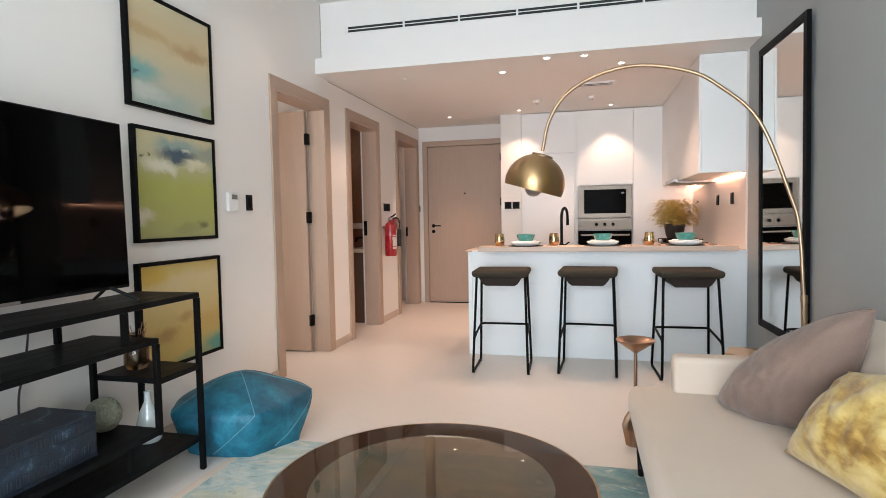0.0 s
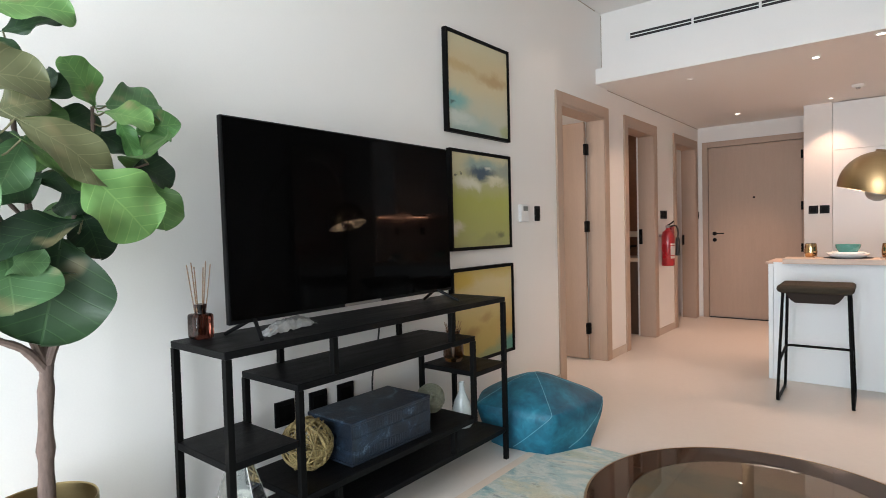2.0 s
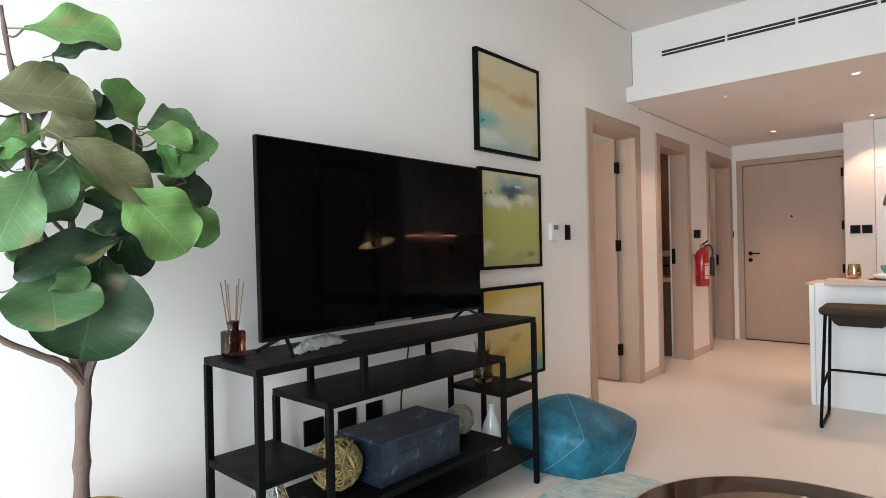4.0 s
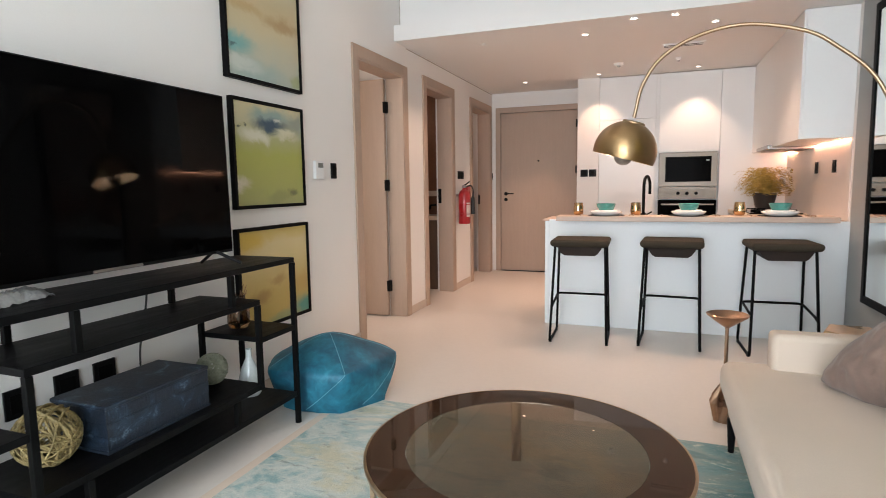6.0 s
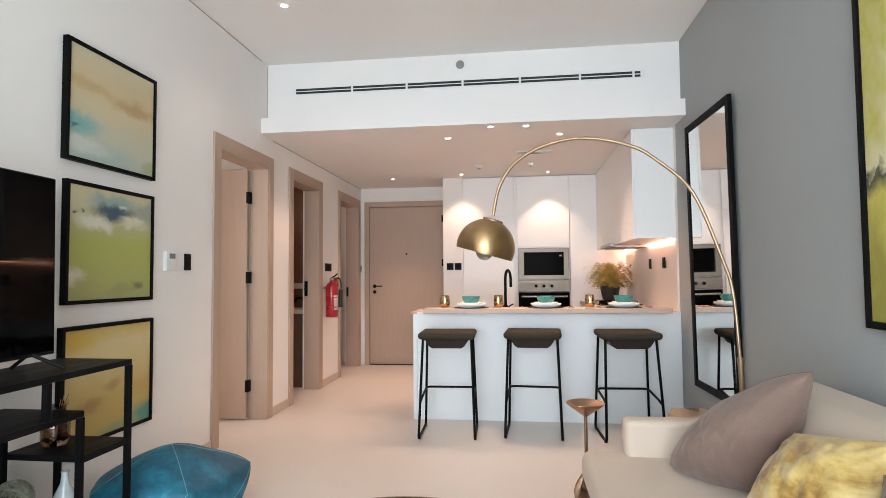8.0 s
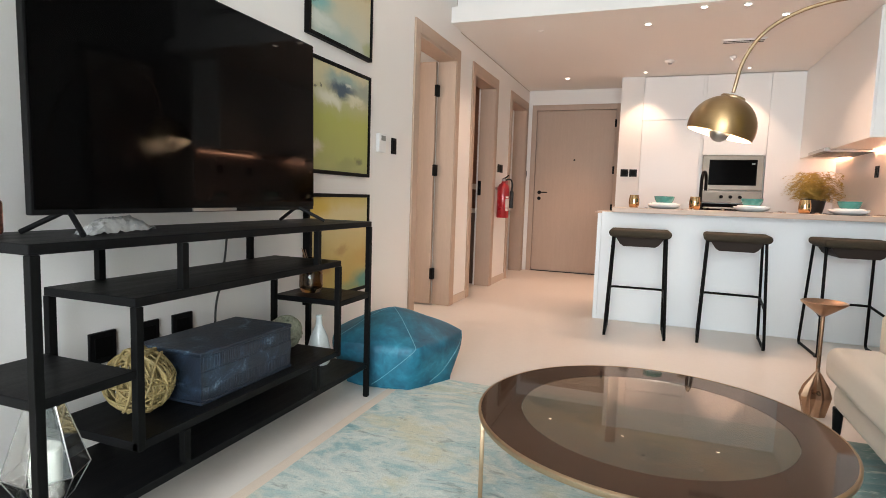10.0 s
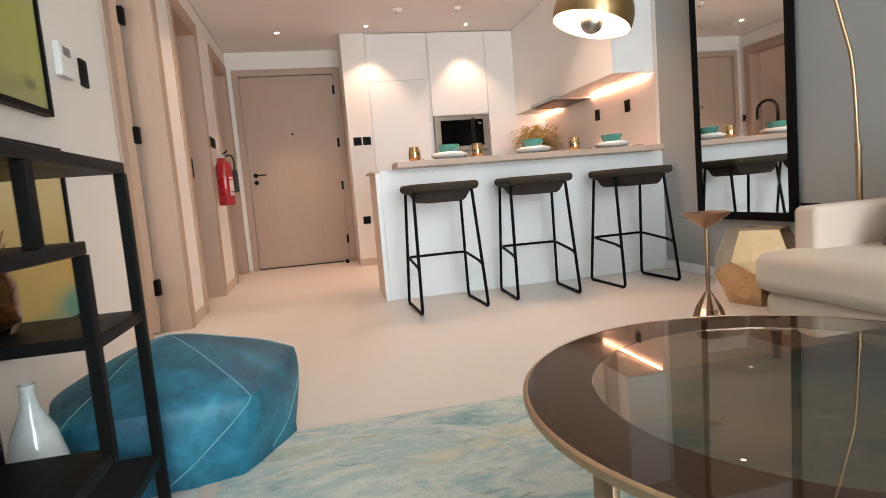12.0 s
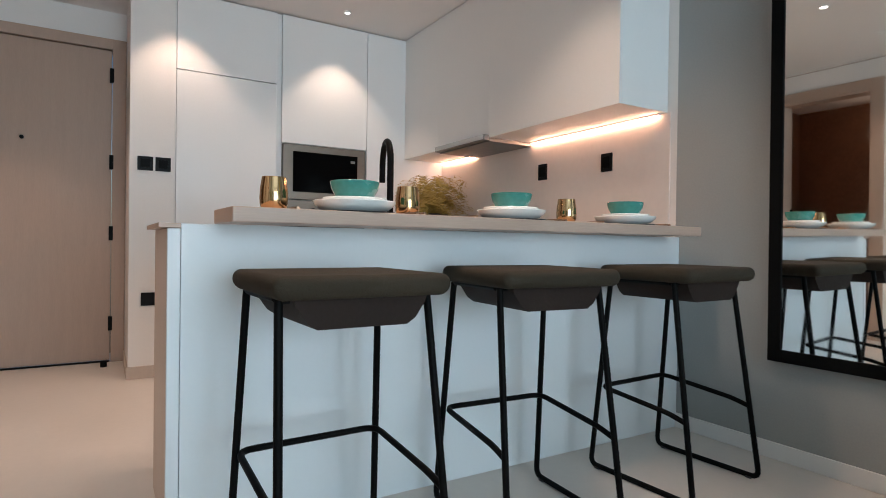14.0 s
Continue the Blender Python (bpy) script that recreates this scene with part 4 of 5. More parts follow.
def place_setting(x, y=5.45, cup=None):
    z = 1.052
    single("placemat", disc(x, y + 0.012, z, 0.160, 0.004, 40, 0.001), SLATE, "round dark woven placemat", "placemat", group="place settings")
    p = lathe([(0, 0.0), (0.085, 0.0), (0.115, 0.008), (0.133, 0.022), (0.139, 0.034), (0.138, 0.037), (0.134, 0.035), (0.120, 0.018), (0.09, 0.011), (0, 0.010)], (x, y - 0.01, z + 0.004), 48)
    single("plate", p, CHINA, "white china dinner plate with a raised rim", "plate", group="place settings")
    p = lathe([(0, 0.0), (0.07, 0.0), (0.09, 0.009), (0.105, 0.024), (0.1095, 0.033), (0.107, 0.035), (0.09, 0.017), (0.07, 0.010), (0, 0.009)], (x, y - 0.01, z + 0.0165), 40)
    single("plate", p, CHINA, "smaller white china plate on the dinner plate", "plate", group="place settings")
    b = lathe([(0, 0.0), (0.042, 0.0), (0.046, 0.004), (0.064, 0.024), (0.0785, 0.052), (0.0835, 0.076), (0.0815, 0.078), (0.079, 0.074), (0.071, 0.05), (0.05, 0.02), (0.03, 0.010), (0, 0.008)], (x, y - 0.01, z + 0.0295), 40)
    single("bowl", b, TURQ, "turquoise glazed bowl on white plates", "bowl", group="place settings")
    for dx, n in ((-0.215, "fork"), (0.205, "knife"), (0.235, "spoon")):
        c = tube([(x + dx, y - 0.08, z + 0.006), (x + dx, y + 0.0, z + 0.008), (x + dx, y + 0.04, z + 0.006)], 0.004, 8, radii=[0.006, 0.005, 0.0045])
        if n == "knife":
            box(x + dx - 0.008, x + dx + 0.006, y + 0.04, y + 0.12, z + 0.004, z + 0.007, 0.001, bm=c)
        elif n == "fork":
            for k in (-0.008, -0.003, 0.003, 0.008):
                tube([(x + dx, y + 0.035, z + 0.006), (x + dx + k, y + 0.06, z + 0.007), (x + dx + k, y + 0.11, z + 0.006)], 0.0016, 6, bm=c)
        else:
            lathe([(0, 0), (0.014, 0.003), (0.016, 0.006)], 0, 16, bm=c, m=Matrix.Translation((x + dx, y + 0.07, z + 0.001)) @ Matrix.Diagonal((1, 1.5, 1, 1)))
        single(n, c, BRONZE, "copper-coloured " + n + " laid on the bar", n, group="cutlery")


for x, y in ((0.164, 5.33), (0.846, 5.345), (1.536, 5.365)):
    place_setting(x, y)
for x, y in ((-0.088, 5.40), (0.414, 5.415), (1.25, 5.445)):
    c = lathe([(0, 0), (0.034, 0), (0.038, 0.003), (0.0445, 0.022), (0.046, 0.042), (0.044, 0.075), (0.0385, 0.112), (0.0365, 0.112), (0.042, 0.074), (0.044, 0.042), (0.042, 0.022), (0.03, 0.006), (0, 0.006)], (x, y, 1.053), 40)
    single("tumbler", c, GOLDP, "polished brass tumbler on the bar", "tumbler", group="brass tumblers")

# fern in a dark pot
fern = thing("fern_pot", (1.77, 7.55, 1.0), "yellow-green fern in a black ceramic pot", "potted plant")
part("pot", lathe([(0, 0), (0.075, 0), (0.10, 0.06), (0.125, 0.19), (0.115, 0.20), (0.10, 0.17), (0, 0.165)], (1.77, 7.55, 1.0), 28), POTB, fern)
rng = random.Random(7)
bm = bmesh.new()
for i in range(230):
    a, ln, lift = rng.uniform(0, 2 * math.pi), rng.uniform(0.14, 0.34), rng.uniform(0.06, 0.36)
    pts = []
    for k in range(9):
        t = k / 8
        r = ln * t ** 0.9
        pts.append(Vector((1.77 + r * math.cos(a + 0.3 * t), 7.55 + r * math.sin(a + 0.3 * t), 1.17 + lift * math.sin(t * 2.2) - 0.05 * t * t + 0.02 * math.sin(9 * t + i))))
    pts = [Vector((min(p.x, 2.03), min(p.y, 7.88), p.z)) for p in pts]
    for p, q in zip(pts[1:], pts[2:]):
        d = (q - p).normalized()
        s = d.cross(Vector((0, 0, 1))).normalized()
        for sg in (-1, 1):
            for f in (0.0, 0.5):
                o = p + (q - p) * f
                w = 0.036 * rng.uniform(0.6, 1.2)
                tip = o + sg * s * w + d * w * 0.7 + Vector((0, 0, rng.uniform(-0.012, 0.008)))
                bm.faces.new([bm.verts.new(v) for v in (o, o + d * 0.010, tip)])
part("fronds", bm, FERN, fern, smooth=False)

# ---- bar stools ----
def stool(cx):
    s = thing("bar_stool", (cx, 5.03, 0), "black wire bar stool with olive-grey padded seat", "bar stool", "stools along the island")
    zt, yb, yf, tb, tf = 0.815, 4.79, 5.27, 4.90, 5.20
    for sx in (-1, 1):
        xb, xt = cx + sx * 0.232, cx + sx * 0.205
        part("side_frame", tube(rounded([(xt, tb, zt), (xb, yb, 0.011), (xb, yf, 0.011), (xt, tf, zt)], 0.035), 0.011, 10), BLACK, s)
        for y in (yb + 0.04, yf - 0.04):
            part("glide", tube([(xb, y - 0.012, 0.004), (xb, y + 0.012, 0.004)], 0.012, 8), RUBBER, s)
    t = (0.33 - 0.011) / (zt - 0.011)
    xx = 0.232 - 0.027 * t
    y0, y1 = yb + (tb - yb) * t, yf + (tf - yf) * t
    part("footrest", tube(rounded([(cx - xx, y0, 0.300), (cx - xx + 0.002, y0 + 0.07, 0.318), (cx - xx + 0.004, y1 - 0.01, 0.352), (cx + xx - 0.004, y1 - 0.01, 0.352), (cx + xx - 0.002, y0 + 0.07, 0.318), (cx + xx, y0, 0.300)], 0.045), 0.010, 10), BLACK, s)
    part("seat_rail", tube(rounded([(cx - 0.205, tb, zt), (cx + 0.205, tb, zt), (cx + 0.205, tf, zt), (cx - 0.205, tf, zt), (cx - 0.205, tb + 0.02, zt)], 0.02), 0.010, 8), BLACK, s)
    # saddle pad: a flat rounded top that dips in the middle
    bm = box(cx - 0.240, cx + 0.240, 4.815, 5.245, 0.820, 0.878, 0.0285, 6)
    for v in bm.verts:
        k = 1 - ((v.co.x - cx) / 0.240) ** 2
        v.co.z -= 0.015 * k
    part("seat", bm, SEAT, s)
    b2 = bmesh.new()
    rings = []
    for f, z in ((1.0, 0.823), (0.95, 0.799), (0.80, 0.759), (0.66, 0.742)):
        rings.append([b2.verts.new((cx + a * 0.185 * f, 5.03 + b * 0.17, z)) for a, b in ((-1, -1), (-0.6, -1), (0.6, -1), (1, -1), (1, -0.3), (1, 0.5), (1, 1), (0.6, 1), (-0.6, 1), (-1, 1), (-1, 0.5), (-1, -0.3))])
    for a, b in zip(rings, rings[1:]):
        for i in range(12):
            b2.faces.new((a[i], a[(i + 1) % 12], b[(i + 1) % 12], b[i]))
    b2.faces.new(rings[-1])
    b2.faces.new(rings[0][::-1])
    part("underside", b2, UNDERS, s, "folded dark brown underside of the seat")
    return s


s0 = stool(-0.013)
s0.matrix_basis = pose(-0.011, 4.998, 0, 0, 0, 1.8)
for x, y, turn in ((0.718, 5.068, -3.5), (1.498, 5.045, 2.8)):
    copy_thing(s0, pose(x, y, 0, 0, 0, turn))

# ---- fire extinguisher ----
fx, fy = -1.705, 6.93
ex = thing("fire_extinguisher", (fx, fy, 0.85), "red fire extinguisher hung on the white wall", "fire extinguisher")
part("cylinder", lathe([(0, 0), (0.068, 0), (0.075, 0.012), (0.075, 0.36), (0.06, 0.41), (0.026, 0.435), (0.022, 0.46), (0, 0.46)], (fx, fy, 0.85), 28), RED, ex)
bm = bmesh.new()
for z0, z1 in ((0.09, 0.12), (0.13, 0.24), (0.25, 0.27)):
    for i in range(5):
        a0, a1 = -0.9 + 0.2 * i, -0.7 + 0.2 * i
        bm.faces.new([bm.verts.new((fx + 0.0765 * math.cos(a), fy + 0.0765 * math.sin(a), 0.85 + z)) for a, z in ((a0, z0), (a1, z0), (a1, z1), (a0, z1))])
part("label", bm, LABEL, ex, "pale printed label")
part("valve", box(fx - 0.02, fx + 0.02, fy - 0.03, fy + 0.03, 1.305, 1.34, 0.005), STEEL, ex)
part("handle", tube([(fx, fy - 0.02, 1.335), (fx + 0.02, fy + 0.06, 1.36), (fx + 0.03, fy + 0.12, 1.385)], 0.009), BLACK, ex)
part("hose", tube(smooth_line([(fx + 0.02, fy + 0.03, 1.325), (fx + 0.07, fy + 0.07, 1.33), (fx + 0.09, fy + 0.09, 1.27), (fx + 0.085, fy + 0.09, 1.18)]), 0.010), RUBBER, ex)
part("horn", lathe([(0.016, 0.22), (0.024, 0.2), (0.027, 0.0), (0, 0.0)], (fx + 0.085, fy + 0.09, 0.97), 20), RUBBER, ex, "black discharge horn")
part("bracket", box(L, fx - 0.07, fy - 0.05, fy + 0.05, 1.20, 1.23), STEEL, ex, smooth=False)
box_red = thing("alarm_tag", (L, 7.24, 1.20), "red tag box on the wall beside the extinguisher", "tag")
part("body", box(L, L + 0.06, 7.18, 7.30, 1.17, 1.33, 0.01), RED, box_red)
part("pendant", tube([(L + 0.04, 7.25, 1.17), (L + 0.04, 7.25, 1.10)], 0.014), BRONZE, box_red)

single("door_stop", lathe([(0, 0), (0.022, 0), (0.022, 0.03), (0.016, 0.045), (0, 0.045)], (-0.56, 8.42, 0), 16), BLACK, "small black floor door stop", "door stop")

# ---- living room: large things ----
rug = thing("rug", (0.24, 1.26, 0), "distressed teal and cream rug under the coffee table", "rug")
part("weave", box(-1.20, 1.75, -0.6, 3.12, 0.0, 0.008, 0.002), RUG, rug)
part("binding", box(-1.255, -1.2005, -0.6, 3.12, 0.0, 0.006, 0.002), BINDING, rug, "plain cream edge binding", smooth=False)

# television stand: black frame with staggered shelves
st = thing("tv_stand", (-1.5, 1.81, 0), "black metal and wood stand with staggered shelves", "tv stand")
X0, X1, Y0, Y1 = -1.70, -1.30, 0.93, 2.69
W = 0.026


def post(x, y, z0, z1, name="post"):
    part(name, box(x - W / 2, x + W / 2, y - W / 2, y + W / 2, z0, z1, 0.002), BLACK, st)


def shelf(y0, y1, z, name="shelf"):
    part(name, box(X0 + 0.004, X1 - 0.004, y0, y1, z - 0.028, z, 0.003), BLACKW, st)


xa, xb = X0 + W / 2, X1 - W / 2
shelf(Y0, Y1, 0.955, "top")
for y in (Y0 + W / 2, Y1 - W / 2):
    for x in (xa, xb):
        post(x, y, 0.0, 0.927, "leg")
shelf(1.225, 2.385, 0.775)
for y in (1.238, 2.372):
    for x in (xa, xb):
        post(x, y, 0.305, 0.747)
shelf(1.225, 2.385, 0.333)
shelf(Y0 + 0.002, 1.225, 0.56)
shelf(2.385, Y1 - 0.002, 0.575)
shelf(Y0 + W, Y1 - W, 0.19)
for y in (1.415, 2.19):
    for x in (xa, xb):
        post(x, y, 0.775, 0.927, "spacer")
        post(x, y, 0.19, 0.305, "spacer")

tv = thing("television", (-1.49, 1.73, 0.955), "large flat television standing on the black stand, off", "television")
TY0, TY1, TZ0, TZ1 = 1.045, 2.42, 1.015, 1.808
part("screen", box(-1.476, -1.470, TY0 + 0.008, TY1 - 0.008, TZ0 + 0.016, TZ1 - 0.008), SCREEN, tv, "glossy dark screen", smooth=False)
part("bezel", box(-1.50, -1.4755, TY0, TY1, TZ0, TZ1, 0.004), PLASTIC, tv)
part("back_cover", box(-1.545, -1.50, TY0 + 0.15, TY1 - 0.15, TZ0 + 0.03, TZ1 - 0.25, 0.012), PLASTIC, tv)
part("chin", box(-1.476, -1.469, 1.62, 1.85, TZ0 + 0.002, TZ0 + 0.014, 0.001), STEEL, tv)
for y in (1.16, 2.30):
    f = tube([(-1.49, y, 1.03), (-1.37, y + (0.05 if y > 2 else -0.05), 0.963)], 0.008)
    tube([(-1.49, y, 1.03), (-1.62, y + (0.05 if y > 2 else -0.05), 0.963)], 0.008, bm=f)
    part("foot", f, PLASTIC, tv)
# it leans back a little and is turned a little
tv.matrix_basis = pose(-1.49, 1.73, 0.955, 0, -0.91, 1.05)
single("cable", tube(smooth_line([(-1.74, 2.10, 0.94), (-1.75, 2.095, 0.80), (-1.765, 2.08, 0.66), (-1.775, 2.06, 0.55), (-1.78, 2.06, 0.34)]), 0.005, 8), RUBBER, "dark television cable hanging to the socket", "cable")

# things on the stand
def ball(name, at, r, wires, m, label, seed):
    g = random.Random(seed)
    th = thing(name, (at[0], at[1], at[2] - r), label, "decorative ball")
    for i in range(wires):
        ax = Euler((g.uniform(0, math.pi), g.uniform(0, math.pi), g.uniform(0, math.pi))).to_matrix()
        rr, off = r * g.uniform(0.86, 0.975), r * g.uniform(-0.22, 0.22)
        pts = []
        for k in range(24):
            a = 2 * math.pi * k / 24
            q = Vector((math.cos(a), math.sin(a), off / r + 0.07 * math.sin(3 * a + i)))
            pts.append(Vector(at) + ax @ (q.normalized() * rr))
        part("strand", tube(pts, g.uniform(0.002, 0.0052) * r / 0.1, 5, closed=True), m, th)
    return th


ball("rattan_ball", (-1.50, 1.405, 0.333 + 0.115), 0.115, 40, RATTAN, "woven straw-coloured rattan ball on the shelf", 3)
ball("vine_ball", (-1.555, 2.29, 0.333 + 0.082), 0.082, 60, WIRE, "grey-green woven vine ball on the shelf", 5)
bx = thing("book_box", (-1.5, 1.79, 0.333), "worn navy blue leather box shaped like stacked books", "box")
part("lower_cover", box(-1.66, -1.355, 1.53, 2.06, 0.333, 0.345, 0.003), NAVY, bx)
rb = random.Random(2)
for i, (a, b) in enumerate(((0.346, 0.4008), (0.4009, 0.4519), (0.452, 0.5072))):
    part("page_block", box(-1.655, -1.358 + 0.002 * (i % 2), 1.533, 2.056, a, b, 0.001, 2), NAVY, bx)
    y = 1.545
    while y < 2.035:
        w = rb.uniform(0.006, 0.018)
        part("page_edge", box(-1.360, -1.3572 + rb.uniform(0.0, 0.0012), y, y + w, a + rb.uniform(0.002, 0.01), b - rb.uniform(0.002, 0.01), 0.002), NAVY, bx)
        y += w + rb.uniform(0.001, 0.006)
part("lid", box(-1.660, -1.354, 1.53, 2.06, 0.5075, 0.525, 0.005, 3), NAVY, bx, "scuffed navy lid")
ln = thing("glass_lantern", (-1.50, 1.085, 0.19), "faceted glass lantern with a thick white candle", "lantern")
c = Vector((-1.50, 1.085, 0.19))
hexa = lambda r, z, s=0.0: [c + Vector((r * math.cos(s + 2 * math.pi * i / 6), r * math.sin(s + 2 * math.pi * i / 6), z)) for i in range(6)]
r0, r1, r2 = hexa(0.066, 0.004), hexa(0.110, 0.085), hexa(0.03, 0.335)
bm = bmesh.new()
for a, b in ((r0, r1), (r1, r2)):
    for i in range(6):
        tube([a[i], b[i]], 0.0018, 6, bm=bm)
for ring in (r0, r1, r2):
    tube(ring, 0.0018, 6, bm=bm, closed=True)
part("wire_frame", bm, STEEL, ln, "thin silvered frame")
for a, b in ((r0, r1), (r1, r2)):
    for i in range(6):
        bm = bmesh.new()
        f = bm.faces.new([bm.verts.new(v) for v in (a[i], a[(i + 1) % 6], b[(i + 1) % 6], b[i])])
        bmesh.ops.solidify(bm, geom=[f], thickness=0.0015)
        pn = part("pane", bm, CLEAR, ln, smooth=False)
        pn.visible_shadow = False
part("candle", lathe([(0, 0), (0.043, 0), (0.043, 0.145), (0.038, 0.15), (0.01, 0.143), (0, 0.143)], c + Vector((0, 0, 0.004)), 28), CANDLE, ln)
part("wick", tube([c + Vector((0, 0, 0.145)), c + Vector((0.003, 0, 0.162))], 0.0015, 6), BLACK, ln)
single("bottle_vase", lathe([(0, 0), (0.052, 0), (0.062, 0.015), (0.064, 0.07), (0.045, 0.15), (0.018, 0.21), (0.015, 0.25), (0.018, 0.262), (0.014, 0.262), (0.011, 0.25), (0, 0.24)], (-1.53, 2.545, 0.19), 28), MILK, "milky grey glass bottle vase on the bottom shelf", "vase")
av = thing("amber_vase", (-1.58, 2.54, 0.575), "smoked amber glass vase on the small shelf", "vase")
part("body", lathe([(0, 0), (0.05, 0), (0.062, 0.03), (0.06, 0.11), (0.04, 0.16), (0.042, 0.18), (0.038, 0.18), (0.036, 0.16), (0.055, 0.11), (0.056, 0.03), (0, 0.008)], (-1.58, 2.54, 0.576), 28), AMBERV, av)
bm = bmesh.new()
g = random.Random(11)
for i in range(12):
    a = g.uniform(0, 6.28)
    tube([(-1.58, 2.54, 0.60), (-1.58 + 0.02 * math.cos(a), 2.54 + 0.02 * math.sin(a), 0.72), (-1.58 + 0.05 * math.cos(a), 2.54 + 0.05 * math.sin(a), 0.72 + g.uniform(0.04, 0.10))], 0.002, 5, bm=bm)
part("dried_stems", bm, REED, av, "brown dried stems")
df = thing("reed_diffuser", (-1.63, 1.02, 0.955), "dark amber glass reed diffuser on the stand", "reed diffuser")
part("bottle", box(-1.668, -1.592, 0.982, 1.058, 0.956, 1.055, 0.012, 3), AMBER, df)
part("neck", lathe([(0.022, 0.0), (0.020, 0.02), (0.025, 0.03), (0.025, 0.038), (0.014, 0.038), (0.014, 0)], (-1.63, 1.02, 1.053), 20), AMBER, df)
for i in range(6):
    a = i * 1.05
    part("reed", tube([(-1.63 + 0.008 * math.cos(a), 1.02 + 0.008 * math.sin(a), 0.97), (-1.63 + 0.035 * math.cos(a), 1.02 + 0.045 * math.sin(a), 1.235 + 0.01 * (i % 3))], 0.0022, 6), REED, df)
bm = bmesh.new()
bmesh.ops.create_grid(bm, x_segments=26, y_segments=14, size=1.0)
for v in bm.verts:
    u, w = v.co.x, v.co.y
    hgt = 0.040 * max(0.0, 1 - abs(w) ** 2.2) * max(0.0, 1 - abs(u) ** 4) + 0.012 * noise.noise(Vector((5 * u, 4 * w, 2))) + 0.012 * abs(noise.noise(Vector((9 * u, 7 * w, 9))))
    x, y = -1.50 - 0.05 * u + 0.036 * w * (1 + 0.5 * max(0.0, u)), 1.33 + 0.15 * u
    v.co = Vector((x + 0.006 * noise.noise(Vector((6 * u, 6 * w, 0))), y + 0.008 * noise.noise(Vector((6 * u, 6 * w, 4))), 0.958 + max(0.0, hgt)))
bmesh.ops.solidify(bm, geom=bm.faces[:], thickness=0.0015)
single("plastic_bag", bm, BAG, "crumpled clear plastic bag with a remote", "plastic bag")

# pictures on the white wall
def picture(y0, y1, z0, z1, x, face, art, label, dep=0.035, w=0.022):
    p = thing("framed_picture", (x, (y0 + y1) / 2, z0), label, "picture", "framed abstract paintings")
    a, b = (x, x + dep) if face > 0 else (x - dep, x)
    for u0, u1, v0, v1 in ((y0, y0 + w, z0, z1), (y1 - w, y1, z0, z1), (y0 + w, y1 - w, z0, z0 + w), (y0 + w, y1 - w, z1 - w, z1)):
        part("frame_bar", box(a, b, u0, u1, v0, v1, 0.002), BLACK, p)
    m = x + face * dep * 0.72
    part("canvas", box(min(x, m), max(x, m), y0 + w, y1 - w, z0 + w, z1 - w), art, p, smooth=False)
    return p


picture(2.775, 3.522, 1.99, 2.655, L, 1, ART1, "black-framed abstract painting in sand and teal")
picture(2.79, 3.515, 1.212, 1.885, L, 1, ART2, "black-framed abstract painting in lime green with a dark band")
picture(2.78, 3.525, 0.44, 1.095, L, 1, ART3, "black-framed abstract painting in golden ochre")
picture(1.35, 2.655, 1.12, 2.75, R, -1, ART4, "tall black-framed abstract painting in lime and black", 0.04, 0.03)

# mirror on the grey wall
mi = thing("wall_mirror", (R, 4.5, 0.45), "tall black-framed mirror on the grey wall", "mirror")
for y0, y1, z0, z1 in ((4.04, 4.095, 0.45, 2.55), (4.89, 4.945, 0.45, 2.55), (4.095, 4.89, 0.45, 0.505), (4.095, 4.89, 2.495, 2.55)):
    part("frame_bar", box(R - 0.030, R - 0.002, y0, y1, z0, z1, 0.003), FRAMEB, mi)
part("mirror_glass", box(R - 0.022, R - 0.004, 4.095, 4.89, 0.505, 2.495), MIRROR, mi, "clear mirror glass", smooth=False)
mi.matrix_basis = Matrix.Translation((R - 0.012, 4.4925, 0.45)) @ pose(0, 0, 0, 0, -0.6, 1.1)
sk = plate_x(R, 3.955, 0.50, -1, 0.135, 0.13, "wall_socket", "black wall socket with a clear plug")
part("plug", tube([(R - 0.012, 3.96, 0.485), (R - 0.045, 3.96, 0.485)], 0.017, 16), PLUG, sk, "grey translucent plug")

# coffee table
TX, TY, TZ, TR = 0.134, 2.055, 0.36, 0.594
ct = thing("coffee_table", (TX, TY, 0), "round bronze glass coffee table with a brass rim", "coffee table")
part("rim", lathe([(TR, -0.018), (TR + 0.004, -0.012), (TR + 0.004, 0.0), (TR, 0.003), (TR - 0.006, 0.003), (TR - 0.006, -0.018), (TR, -0.018)], (TX, TY, TZ), 96), BRASS, ct, "brass rim")
part("glass_border", lathe([(TR - 0.006, 0.002), (TR - 0.150, 0.002), (TR - 0.150, -0.008), (TR - 0.006, -0.008), (TR - 0.006, 0.002)], (TX, TY, TZ), 96), BORDER, ct, "dark bronze glass border")
gl = part("glass_top", lathe([(0, 0.0015), (TR - 0.151, 0.0015), (TR - 0.151, -0.0075), (0, -0.0075)], (TX, TY, TZ), 96), SMOKE, ct, "bronze tinted clear glass")
gl.visible_shadow = False
for a in (16, 106, 196, 286):
    b = box(TR - 0.022, TR - 0.006, -0.023, 0.023, 0.006, TZ - 0.016, 0.003)
    bmesh.ops.transform(b, matrix=pose(TX, TY, 0, 0, 0, a), verts=b.verts)
    part("leg", b, BRASS, ct)

